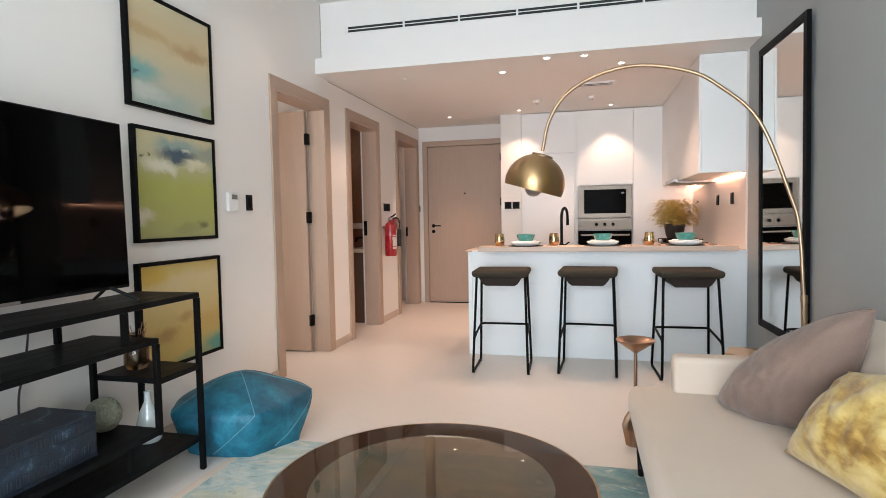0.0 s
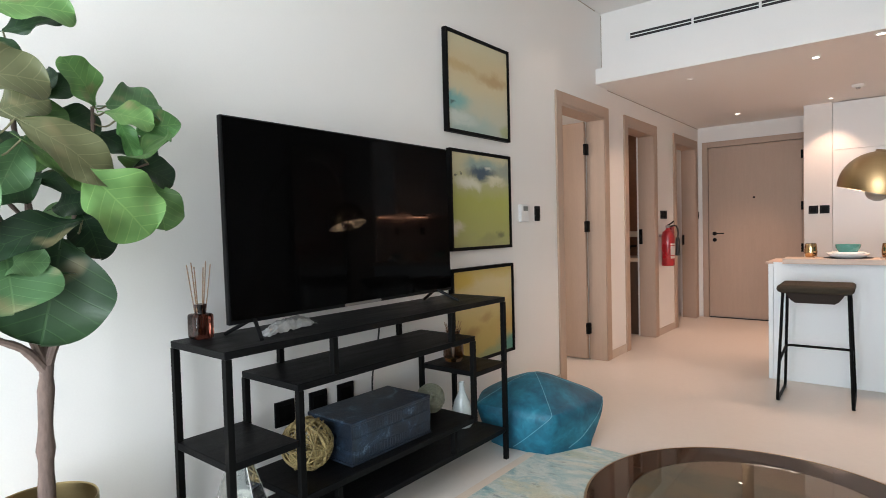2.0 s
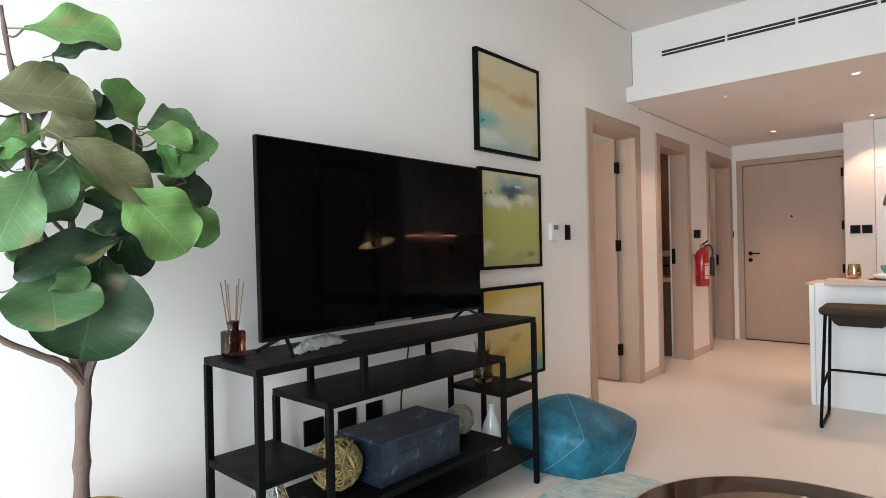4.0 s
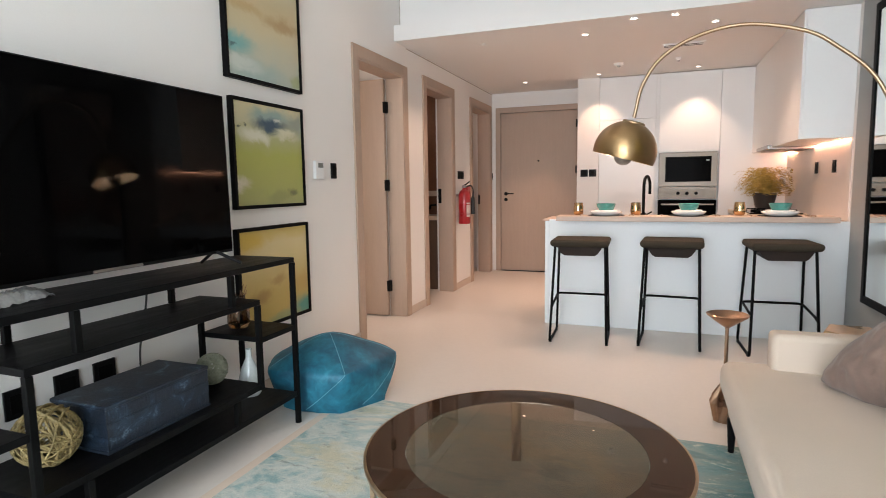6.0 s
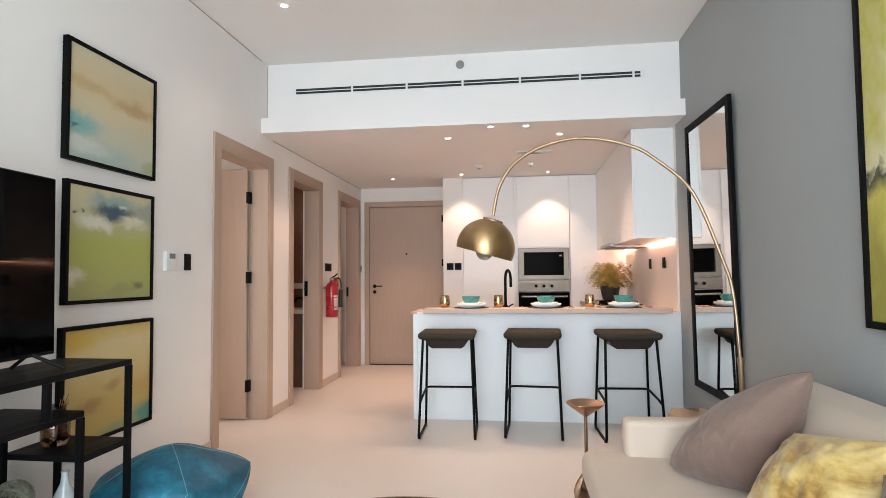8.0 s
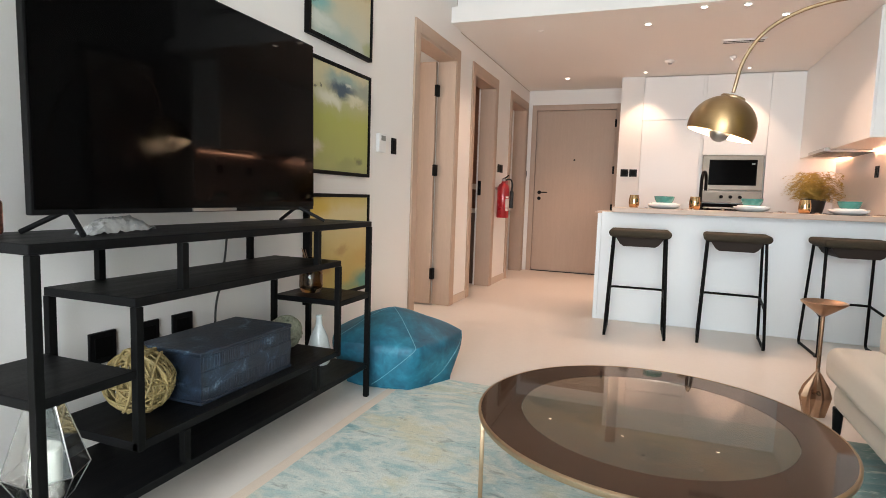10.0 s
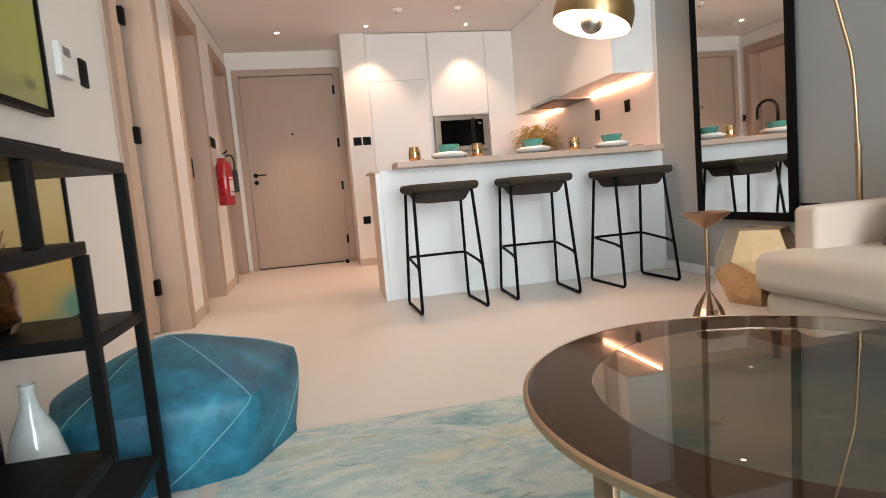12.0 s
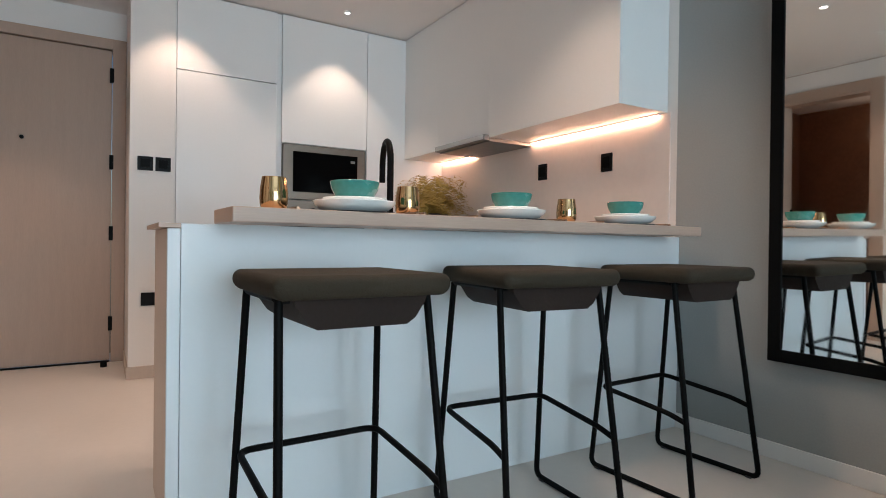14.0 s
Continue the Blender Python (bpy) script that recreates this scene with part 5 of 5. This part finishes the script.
# blue leather pouf
from mathutils.bvhtree import BVHTree
pf = thing("pouf", (-1.29, 3.10, 0), "blue suede leather pouf with stitched seams", "pouf")
c0 = Vector((-1.30, 3.10, 0))
TOP = [(-0.955, 3.31, 0.275), (-1.08, 2.82, 0.255), (-1.60, 2.72, 0.265), (-1.745, 3.08, 0.27), (-1.42, 3.52, 0.28)]
LOW = [(-0.985, 3.13, 0.004), (-1.13, 2.84, 0.004), (-1.52, 2.80, 0.004), (-1.66, 3.08, 0.004), (-1.36, 3.42, 0.004)]
AP = Vector((-1.37, 3.13, 0.405))
bm = bmesh.new()
hi = [bm.verts.new(p) for p in TOP]
lo = [bm.verts.new(p) for p in LOW]
ap = bm.verts.new(AP)
for i in range(5):
    bm.faces.new((lo[i], lo[(i + 1) % 5], hi[(i + 1) % 5], hi[i]))
    bm.faces.new((hi[i], hi[(i + 1) % 5], ap))
bm.faces.new(lo[::-1])
bmesh.ops.subdivide_edges(bm, edges=bm.edges[:], cuts=9, use_grid_fill=True)
bmesh.ops.triangulate(bm, faces=[f for f in bm.faces if len(f.verts) > 4])
mid = Vector((-1.32, 3.10, 0.18))


def puffed(p):
    """Stuffing rounds the flat panels out and leaves the stitched edges in."""
    q = Vector(p)
    d = q - mid
    want = Vector((d.x / 0.385, d.y / 0.385, d.z / 0.27))
    k = (1 / max(want.length, 0.2)) ** 0.55
    q = mid + d * (0.42 + 0.58 * k)
    q += d.normalized() * (noise.noise(q * 6) * 0.012 + noise.noise(q * 17) * 0.006)
    q.z = max(q.z, 0.003)
    return q


for v in bm.verts:
    v.co = puffed(v.co)
for i in range(2):
    bmesh.ops.smooth_vert(bm, verts=[v for v in bm.verts if v.co.z > 0.02], factor=0.4, use_axis_x=True, use_axis_y=True, use_axis_z=True)
skin = BVHTree.FromBMesh(bm)
part("body", bm, BLUE, pf)
for i in range(5):
    # from the crown to each corner, then slanting down one panel to the floor
    corner, foot = Vector(TOP[i]), Vector(LOW[i]).lerp(Vector(LOW[(i + 1) % 5]), 0.62)
    line = [AP.lerp(corner, k / 14) for k in range(15)] + [corner.lerp(foot, k / 12) for k in range(1, 12)]
    part("seam", tube([skin.find_nearest(puffed(p))[0] for p in line], 0.0023, 6), SEAM, pf)

# sofa
so = thing("sofa", (1.45, 1.7, 0), "cream fabric sofa on dark legs along the grey wall", "sofa")
SY0, SY1 = 0.25, 3.12


def soft_box(x0, x1, y0, y1, z0, z1, bev, wob=0.004):
    b = box(x0, x1, y0, y1, z0, z1, bev, 5)
    for v in b.verts:
        v.co += Vector((noise.noise(v.co * 3 + Vector((1, 0, 0))), noise.noise(v.co * 3 + Vector((0, 7, 0))), noise.noise(v.co * 3))) * wob
    return b


part("base", soft_box(0.935, 1.97, SY0 + 0.02, SY1 - 0.02, 0.165, 0.305, 0.05), SOFA, so)
part("seat_cushion", soft_box(0.895, 1.72, SY0 + 0.16, SY1, 0.295, 0.462, 0.055), SOFA, so)
part("armrest", soft_box(1.10, 1.97, 2.985, SY1 - 0.01, 0.30, 0.635, 0.03), SOFA, so)
part("armrest", soft_box(1.095, 1.97, SY0, SY0 + 0.16, 0.30, 0.64, 0.06), SOFA, so)
bm = soft_box(1.60, 1.98, SY0 + 0.165, 2.98, 0.30, 0.855, 0.08)
for v in bm.verts:
    if v.co.x < 1.79:
        v.co.x += (v.co.z - 0.46) * 0.28 - 0.03
part("backrest", bm, SOFA, so)
for x in (0.955, 1.88):
    for y in (SY0 + 0.13, 3.045):
        part("leg", lathe([(0, 0), (0.014, 0), (0.024, 0.172), (0, 0.172)], (x, y, 0.011 if y < 3.12 and x < 1.7 else 0.0), 16), BLACKW, so, "dark tapered leg")


def cushion(name, corners, t, m, label, seed, wrinkle=0.010, pinch=0.09, gather=0.002):
    """A stuffed cushion between four corners, given in turn, with folds that gather at the corners."""
    A, B, C, D = [Vector(c) for c in corners]
    n3 = (C - A).cross(D - B).normalized()
    N = 44
    bm = bmesh.new()
    lay = {}

    def spot(a, b):
        edge = max(abs(a), abs(b))
        pin = 1 - pinch * (1 - (abs(a) * abs(b)) ** 1.2) * edge ** 3
        u, v = (a * pin + 1) / 2, (b * pin + 1) / 2
        return A * (1 - u) * (1 - v) + B * u * (1 - v) + C * u * v + D * (1 - u) * v

    for s in (1, -1):
        for i in range(N + 1):
            for j in range(N + 1):
                a, b = 2 * i / N - 1, 2 * j / N - 1
                if s < 0 and max(abs(a), abs(b)) > 0.999:
                    lay[s, i, j] = lay[1, i, j]
                    continue
                puff = ((1 - a * a) * (1 - b * b)) ** 0.52
                k = wrinkle * (noise.noise(Vector((a * 2.2, b * 2.2, seed))) * 1.6 + noise.noise(Vector((a * 6, b * 4 + a * 3, seed + 5))) * 0.7 - 1.5 * abs(noise.noise(Vector((a * 1.5 + b * 1.2, b * 1.1 - a * 0.6, seed + 9)))))
                for ca in (-1, 1):
                    for cb in (-1, 1):
                        da, db = a - ca, b - cb
                        near = math.hypot(da, db)
                        k += gather * math.sin(15 * math.atan2(abs(db), abs(da)) + seed * ca + cb + 2.5 * noise.noise(Vector((a * 2, b * 2, seed + 3)))) * min(1.0, near * 3) * math.exp(-2.2 * near)
                lay[s, i, j] = bm.verts.new(spot(a, b) + n3 * (s * t / 2 * puff + s * k * (0.3 + puff)))
    for s in (1, -1):
        for i in range(N):
            for j in range(N):
                bm.faces.new([lay[s, i, j], lay[s, i + 1, j], lay[s, i + 1, j + 1], lay[s, i, j + 1]])
    base = (A + B + C + D) / 4
    th = thing(name, (base.x, base.y, min(c.z for c in (A, B, C, D))), label, "cushion", "sofa cushions")
    part("cover", bm, m, th)
    ks = [k / 7 - 1 for k in range(14)]
    rim = [spot(k, -1) for k in ks] + [spot(1, k) for k in ks] + [spot(-k, 1) for k in ks] + [spot(-1, -k) for k in ks]
    part("piping", tube(rim, 0.002, 6, closed=True), m, th)
    return th


cushion("cushion", [(1.27, 2.86, 0.475), (1.56, 2.53, 0.475), (1.66, 2.36, 0.985), (1.44, 2.71, 0.79)], 0.34, MAUVE, "mauve velvet cushion leaning on the sofa arm", 1.0, 0.013, -0.17, 0.005)
cushion("cushion", [(1.37, 2.31, 0.475), (1.52, 1.83, 0.475), (1.70, 1.86, 0.87), (1.56, 2.30, 0.775)], 0.24, GOLDV, "gold crushed velvet cushion on the sofa", 4.0, 0.009, 0.03, 0.010)
cushion("cushion", [(1.46, 1.77, 0.475), (1.50, 1.28, 0.475), (1.68, 1.26, 0.90), (1.56, 1.80, 0.80)], 0.17, MAUVE, "mauve velvet cushion beside the gold one", 8.0, 0.016)

# arc lamp
al = thing("arc_floor_lamp", (1.74, 3.56, 0), "brass arc floor lamp with a domed shade, lit", "floor lamp")
part("base", disc(1.74, 3.56, 0, 0.23, 0.055, 48, 0.006), BRONZE, al, "heavy bronze disc base")
AY = 3.43
part("pole", tube([(1.815, AY, 0.05), (1.812, AY, 0.55), (1.803, AY, 0.86)], 0.015, 14), BRASS, al)
part("collar", tube([(1.804, AY, 0.845), (1.802, AY, 0.885)], 0.018, 14), BRASS, al)
arc = smooth_line([(1.803, AY, 0.86), (1.775, AY, 1.24), (1.724, AY, 1.432), (1.577, AY, 1.809), (1.385, AY, 2.002), (1.232, AY, 2.092), (0.984, AY, 2.143), (0.764, AY, 2.11), (0.587, AY, 2.014), (0.49, AY, 1.871), (0.45, AY, 1.70)], 8)
part("arc", tube(arc, 0.0098, 12), BRASS, al, "curved brass arm")
dome_m = Matrix.Translation((0.405, AY - 0.01, 1.515)) @ pose(0, 0, 0, 1, 16, 0)
dr_ = 0.172
prof = [(dr_ * math.cos(a), dr_ * 0.98 * math.sin(a)) for a in np.linspace(-0.24, math.pi / 2 - 0.16, 16)]
sh = part("shade", lathe(prof + [(0.028, dr_ * 1.0), (0.0, dr_ * 1.0)], 0, 48, m=dome_m), SHADEB, al, "domed brushed brass shade")
part("shade_cap", lathe([(0.0, dr_ * 1.012), (0.058, dr_ * 0.985), (0.062, dr_ * 0.955), (0.060, dr_ * 0.90)], 0, 32, m=dome_m), BRASS, sh, "flat brass cap")
inner = [(dr_ * 0.975 * math.cos(a), dr_ * 0.955 * math.sin(a)) for a in np.linspace(-0.24, math.pi / 2, 16)]
part("shade_lining", lathe(inner, 0, 48, m=dome_m), DOMEIN, sh, "white inside of the shade")
part("socket", lathe([(0.022, 0.16), (0.022, 0.08), (0.0, 0.08)], 0, 20, m=dome_m), BRASS, al)
bm = lathe([(0.0, -0.075)] + [(0.05 * math.sin(a), -0.025 - 0.05 * math.cos(a)) for a in np.linspace(0.2, 2.6, 10)] + [(0.02, 0.075)], 0, 24, m=dome_m)
part("bulb", bm, BULB, al, "glowing globe bulb")
bm = lathe([(0.0, -0.0765)] + [(0.0515 * math.sin(a), -0.025 - 0.0515 * math.cos(a)) for a in np.linspace(0.2, 1.95, 12)], 0, 24, m=dome_m)
part("bulb_cap", bm, STEEL, al, "mirrored bulb cap")

# small brass drinks table
mt = thing("drinks_table", (0.96, 3.47, 0), "small copper drinks table shaped like a martini glass", "side table")
part("top", lathe([(0, 0.535), (0.012, 0.535), (0.047, 0.56), (0.106, 0.604), (0.109, 0.612), (0.104, 0.614), (0.047, 0.572), (0, 0.552)], (0.965, 3.475, 0), 40), BRONZE, mt)
part("stem", tube([(0.965, 3.475, 0.20), (0.965, 3.475, 0.54)], 0.010, 14), BRONZE, mt)
bm = bmesh.new()
N = 9
lv = []
for rr, z, cut in ((0.056, 0.0, 0.93), (0.078, 0.100, 0.78), (0.062, 0.150, 0.74), (0.013, 0.232, 0.9)):
    lv.append([bm.verts.new((0.965 + rr * (cut if i % 2 else 1) * math.cos(math.pi * i / N), 3.475 + rr * (cut if i % 2 else 1) * math.sin(math.pi * i / N), z)) for i in range(2 * N)])
for lo_, up_ in zip(lv, lv[1:]):
    for i in range(2 * N):
        j = (i + 1) % (2 * N)
        bm.faces.new((lo_[i], lo_[j], up_[j], up_[i]))
bm.faces.new(lv[0][::-1])
bm.faces.new(lv[-1])
part("foot", bm, BRONZE, mt, "faceted copper foot", smooth=False)

# faceted gold side table: a dodecahedron on one of its faces
PC, A0 = Vector((1.709, 3.995, 0.0)), 231
pt = thing("side_table", PC, "faceted gold metal side table by the sofa", "side table")
rows = []
for rr, z, tw in ((0.172, 0.0, 0), (0.252, 0.185, 0), (0.252, 0.272, 36), (0.172, 0.445, 36)):
    rows.append([PC + Vector((rr * math.cos(radians(A0 + tw + 72 * i)), rr * math.sin(radians(A0 + tw + 72 * i)), z)) for i in range(5)])
b0, b1, b2, b3 = rows
faces = [("top", b3), ("underside", b0[::-1])]
for i in range(5):
    j = (i + 1) % 5
    faces.append(("facet", [b0[i], b0[j], b1[j], b2[i], b1[i]]))
    faces.append(("facet", [b3[i], b2[i], b1[j], b2[j], b3[j]]))
core = PC + Vector((0, 0, 0.22))
for nm, f in faces:
    bm = bmesh.new()
    mid_f = sum(f, Vector()) / 5
    out = [bm.verts.new(mid_f + (p - mid_f) * 0.994) for p in f]
    inn = [bm.verts.new(core + (p - core) * 0.93) for p in f]
    bm.faces.new(out)
    bm.faces.new(inn[::-1])
    for i in range(5):
        bm.faces.new((out[i], inn[i], inn[(i + 1) % 5], out[(i + 1) % 5]))
    part(nm, bm, GOLD, pt, smooth=False)

# ---- fiddle-leaf fig ----
PX, PY = -1.50, 0.44
fg = thing("fig_tree", (PX, PY, 0), "fiddle-leaf fig in a brushed brass planter", "potted plant")
part("planter", lathe([(0, 0.0), (0.134, 0.0), (0.141, 0.01), (0.148, 0.567), (0.146, 0.572), (0.142, 0.569), (0.139, 0.46), (0, 0.455)], (PX, PY, 0), 48), PLANTER, fg, "brushed brass planter")
bm = lathe([(0, 0.0), (0.1405, 0.0)], (PX, PY, 0.50), 40)
part("soil", bm, SOIL, fg, smooth=False)
g = random.Random(21)
peb = bmesh.new()
for i in range(120):
    a, r = g.uniform(0, 6.28), 0.130 * math.sqrt(g.random())
    s = g.uniform(0.007, 0.014)
    bmesh.ops.create_icosphere(peb, subdivisions=1, radius=s, matrix=Matrix.Translation((PX + r * math.cos(a), PY + r * math.sin(a), 0.503)) @ Matrix.Diagonal((1, 1.2, 0.6, 1)))
tagged(part("gravel", peb, SOIL, fg, "grey pebbles on the soil"), kind="stuff")
part("trunk", tube(smooth_line([(PX + 0.01, PY + 0.01, 0.45), (PX, PY + 0.015, 0.62), (PX, PY + 0.02, 0.80), (PX, PY + 0.03, 0.98)], 5), 0.03, 12, radii=[0.0235 + 0.0015 * math.sin(i * 1.7) + 0.0035 * (i % 5 == 3) - 0.0003 * i for i in range(16)]), BARK, fg)
limbs = [
    [(0, 0.03, 0.96), (0.02, -0.03, 1.04), (0.03, -0.11, 1.09), (0.03, -0.20, 1.17), (0.02, -0.25, 1.42)],
    [(0, 0.03, 0.97), (0.0, -0.01, 1.10), (0.0, -0.07, 1.40), (0.02, -0.10, 1.54), (0.02, -0.11, 1.74), (0.02, -0.14, 1.90), (0.02, -0.16, 2.06)],
    [(0, 0.03, 0.97), (0.02, 0.06, 1.08), (0.01, 0.10, 1.22), (0.0, 0.12, 1.34), (0.0, 0.13, 1.47), (0.0, 0.18, 1.66), (0.02, 0.18, 1.77)],
    [(0, 0.03, 0.99), (-0.04, 0.03, 1.12), (-0.05, 0.03, 1.28), (-0.05, 0.02, 1.42), (-0.05, 0.01, 1.57), (-0.05, -0.01, 1.72), (-0.05, 0.0, 1.92)],
    [(-0.045, 0.02, 1.40), (-0.03, -0.04, 1.47), (-0.02, -0.11, 1.52)],
    [(0.0, 0.13, 1.50), (0.05, 0.24, 1.56), (0.05, 0.33, 1.60)],
]
for lb in limbs:
    ln_ = smooth_line([(PX + p[0], PY + p[1], p[2]) for p in lb], 5)
    w0 = 0.0145 if len(lb) > 4 else 0.007
    part("branch", tube(ln_, 0.015, 8, radii=[w0 * (1 - 0.62 * i / len(ln_)) + 0.0012 * math.sin(i * 2.1) for i in range(len(ln_))]), BARK, fg)


def leaf_mesh(curl, ruffle, seed, m):
    """Obovate leaf of unit length and width, its stalk at the origin, lying along +x with its face up."""
    bm = bmesh.new()
    NX, NY = 24, 10
    rows = []
    for i in range(NX + 1):
        t = 0.5 - 0.5 * math.cos(math.pi * i / NX)
        if t > 0.60:
            half = 0.5 * max(0.0, 1 - ((t - 0.60) / 0.40) ** 2.2) ** 0.5
        else:
            half = 0.5 * (0.10 + 0.90 * math.sin(math.pi / 2 * t / 0.60) ** 1.15)
        half *= 1 + 0.05 * math.sin(t * 9 + seed)
        if i == 0:
            half = 0.02
        row = []
        for j in range(NY + 1):
            s = 2 * j / NY - 1
            z = -curl * t * t + 0.05 * math.sin(t * 5 + seed * 3) * s + 0.40 * (s * half) ** 2 + 0.03 * abs(s) * half + ruffle * math.sin(t * 10 + seed + (2.4 if s > 0 else 0)) * abs(s) ** 2.5 * half * 2 + 0.03 * noise.noise(Vector((t * 3, s * 2, seed)))
            row.append(bm.verts.new((t, s * max(half, 0.002), z)))
        rows.append(row)
    for a, b in zip(rows, rows[1:]):
        for j in range(NY):
            bm.faces.new((a[j], a[j + 1], b[j + 1], b[j]))
    tube([(-0.16, 0, 0.01), (0, 0, 0.0), (0.12, 0, -0.004)], 0.012, 6, bm=bm)
    return mesh_of("leaf", bm, m, True)


# leaf kinds by tone, from lit young (Y) to shaded (D)
kinds = {}
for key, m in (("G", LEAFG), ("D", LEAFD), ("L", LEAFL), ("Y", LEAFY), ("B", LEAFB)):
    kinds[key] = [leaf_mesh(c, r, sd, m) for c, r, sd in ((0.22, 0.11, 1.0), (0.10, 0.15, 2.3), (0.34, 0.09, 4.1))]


def leaf_at(kind, at, to, up, width, which):
    """A leaf from its stalk to its tip, its face towards up."""
    at, to, up = Vector(at), Vector(to), Vector(up)
    ln_ = (to - at).length
    x = (to - at).normalized()
    z = (up - x * up.dot(x)).normalized()
    m = Matrix((x, z.cross(x), z)).transposed().to_4x4()
    ob = new("leaf", kinds[kind][which])
    ob.parent = fg
    ob.matrix_local = Matrix.Translation(at) @ m @ Matrix.Diagonal((ln_, width, (ln_ + width) / 2, 1))


# the leaves seen one by one, limb by limb: stalk, tip and width about the pot's axis
FACING = (0.8, -0.1, 0.5)
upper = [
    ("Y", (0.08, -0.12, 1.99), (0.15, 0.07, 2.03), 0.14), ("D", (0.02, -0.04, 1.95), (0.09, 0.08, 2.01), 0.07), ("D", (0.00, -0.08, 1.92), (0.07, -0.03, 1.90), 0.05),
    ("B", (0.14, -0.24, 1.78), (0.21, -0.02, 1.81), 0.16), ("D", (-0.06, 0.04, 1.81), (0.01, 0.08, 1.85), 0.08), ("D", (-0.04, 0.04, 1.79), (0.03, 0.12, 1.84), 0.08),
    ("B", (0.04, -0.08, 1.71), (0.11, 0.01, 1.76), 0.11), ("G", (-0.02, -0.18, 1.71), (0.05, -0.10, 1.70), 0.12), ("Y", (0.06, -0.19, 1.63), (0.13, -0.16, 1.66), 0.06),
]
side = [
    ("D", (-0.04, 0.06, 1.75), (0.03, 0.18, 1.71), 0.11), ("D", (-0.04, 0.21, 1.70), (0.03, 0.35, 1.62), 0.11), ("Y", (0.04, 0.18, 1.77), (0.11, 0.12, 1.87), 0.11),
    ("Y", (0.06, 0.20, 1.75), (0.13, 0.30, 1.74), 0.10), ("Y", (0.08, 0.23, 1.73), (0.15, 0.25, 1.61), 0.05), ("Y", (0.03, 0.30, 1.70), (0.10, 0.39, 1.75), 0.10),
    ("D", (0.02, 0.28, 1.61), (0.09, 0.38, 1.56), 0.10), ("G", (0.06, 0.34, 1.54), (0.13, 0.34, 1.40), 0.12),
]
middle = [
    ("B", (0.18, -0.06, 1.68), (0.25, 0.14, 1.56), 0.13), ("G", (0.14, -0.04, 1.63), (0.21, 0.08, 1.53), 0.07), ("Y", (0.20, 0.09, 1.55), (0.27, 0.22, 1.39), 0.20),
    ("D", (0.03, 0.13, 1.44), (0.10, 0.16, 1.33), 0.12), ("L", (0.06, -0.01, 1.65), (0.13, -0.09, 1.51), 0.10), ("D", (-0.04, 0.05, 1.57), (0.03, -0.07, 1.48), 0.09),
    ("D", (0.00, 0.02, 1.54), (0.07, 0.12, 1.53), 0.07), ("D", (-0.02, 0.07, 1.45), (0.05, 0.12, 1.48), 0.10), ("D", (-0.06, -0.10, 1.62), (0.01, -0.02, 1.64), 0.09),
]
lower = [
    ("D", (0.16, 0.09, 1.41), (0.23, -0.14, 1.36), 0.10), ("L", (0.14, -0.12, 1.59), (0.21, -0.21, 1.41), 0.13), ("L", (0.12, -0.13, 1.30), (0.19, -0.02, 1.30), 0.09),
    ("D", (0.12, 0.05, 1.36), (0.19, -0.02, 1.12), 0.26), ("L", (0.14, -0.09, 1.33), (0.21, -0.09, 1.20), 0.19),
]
crown = [(kind, Vector(at), Vector(to), FACING, width) for group in (upper, side, middle, lower) for kind, at, to, width in group]
limb_lines = [smooth_line([Vector(p) for p in lb], 6) for lb in limbs]
g = random.Random(31)
for ln_ in limb_lines:
    # the rest spiral up the limbs, round the far side of the crown
    turn, gone = g.uniform(0, 6.28), 0.0
    for p, q in zip(ln_, ln_[1:]):
        gone += (q - p).length
        if q.z < 1.36 or gone < 0.13:
            continue
        gone, turn = 0.0, turn + 2.4
        d = Vector((math.cos(turn) * 0.6 - 0.25, math.sin(turn) * 0.8 - 0.45, g.uniform(-0.35, 0.3))).normalized()
        size = g.uniform(0.13, 0.18) * (0.8 if q.z > 1.85 else 1.0)
        at = q + d * 0.04
        to = at + d * size
        to.x = max(to.x, -0.24)
        crown.append((g.choice("GGLDD"), at, to, (0.75, g.uniform(-0.3, 0.2), g.uniform(0.35, 0.8)), size * g.uniform(0.68, 0.88)))
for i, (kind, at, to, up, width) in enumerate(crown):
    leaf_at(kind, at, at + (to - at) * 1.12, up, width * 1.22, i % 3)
    # a thin stalk back to the nearest limb
    root = min((p for ln_ in limb_lines for p in ln_ if p.z > 1.1), key=lambda p: (p - at).length + max(0.0, p.z - at.z))
    bend = (root + at) / 2 + Vector((0, 0, -0.02)) * (at - root).length / 0.1
    part("leaf_stalk", tube([Vector((PX, PY, 0)) + v for v in smooth_line([root, bend, at], 4)], 0.0028, 6), STALK, fg)
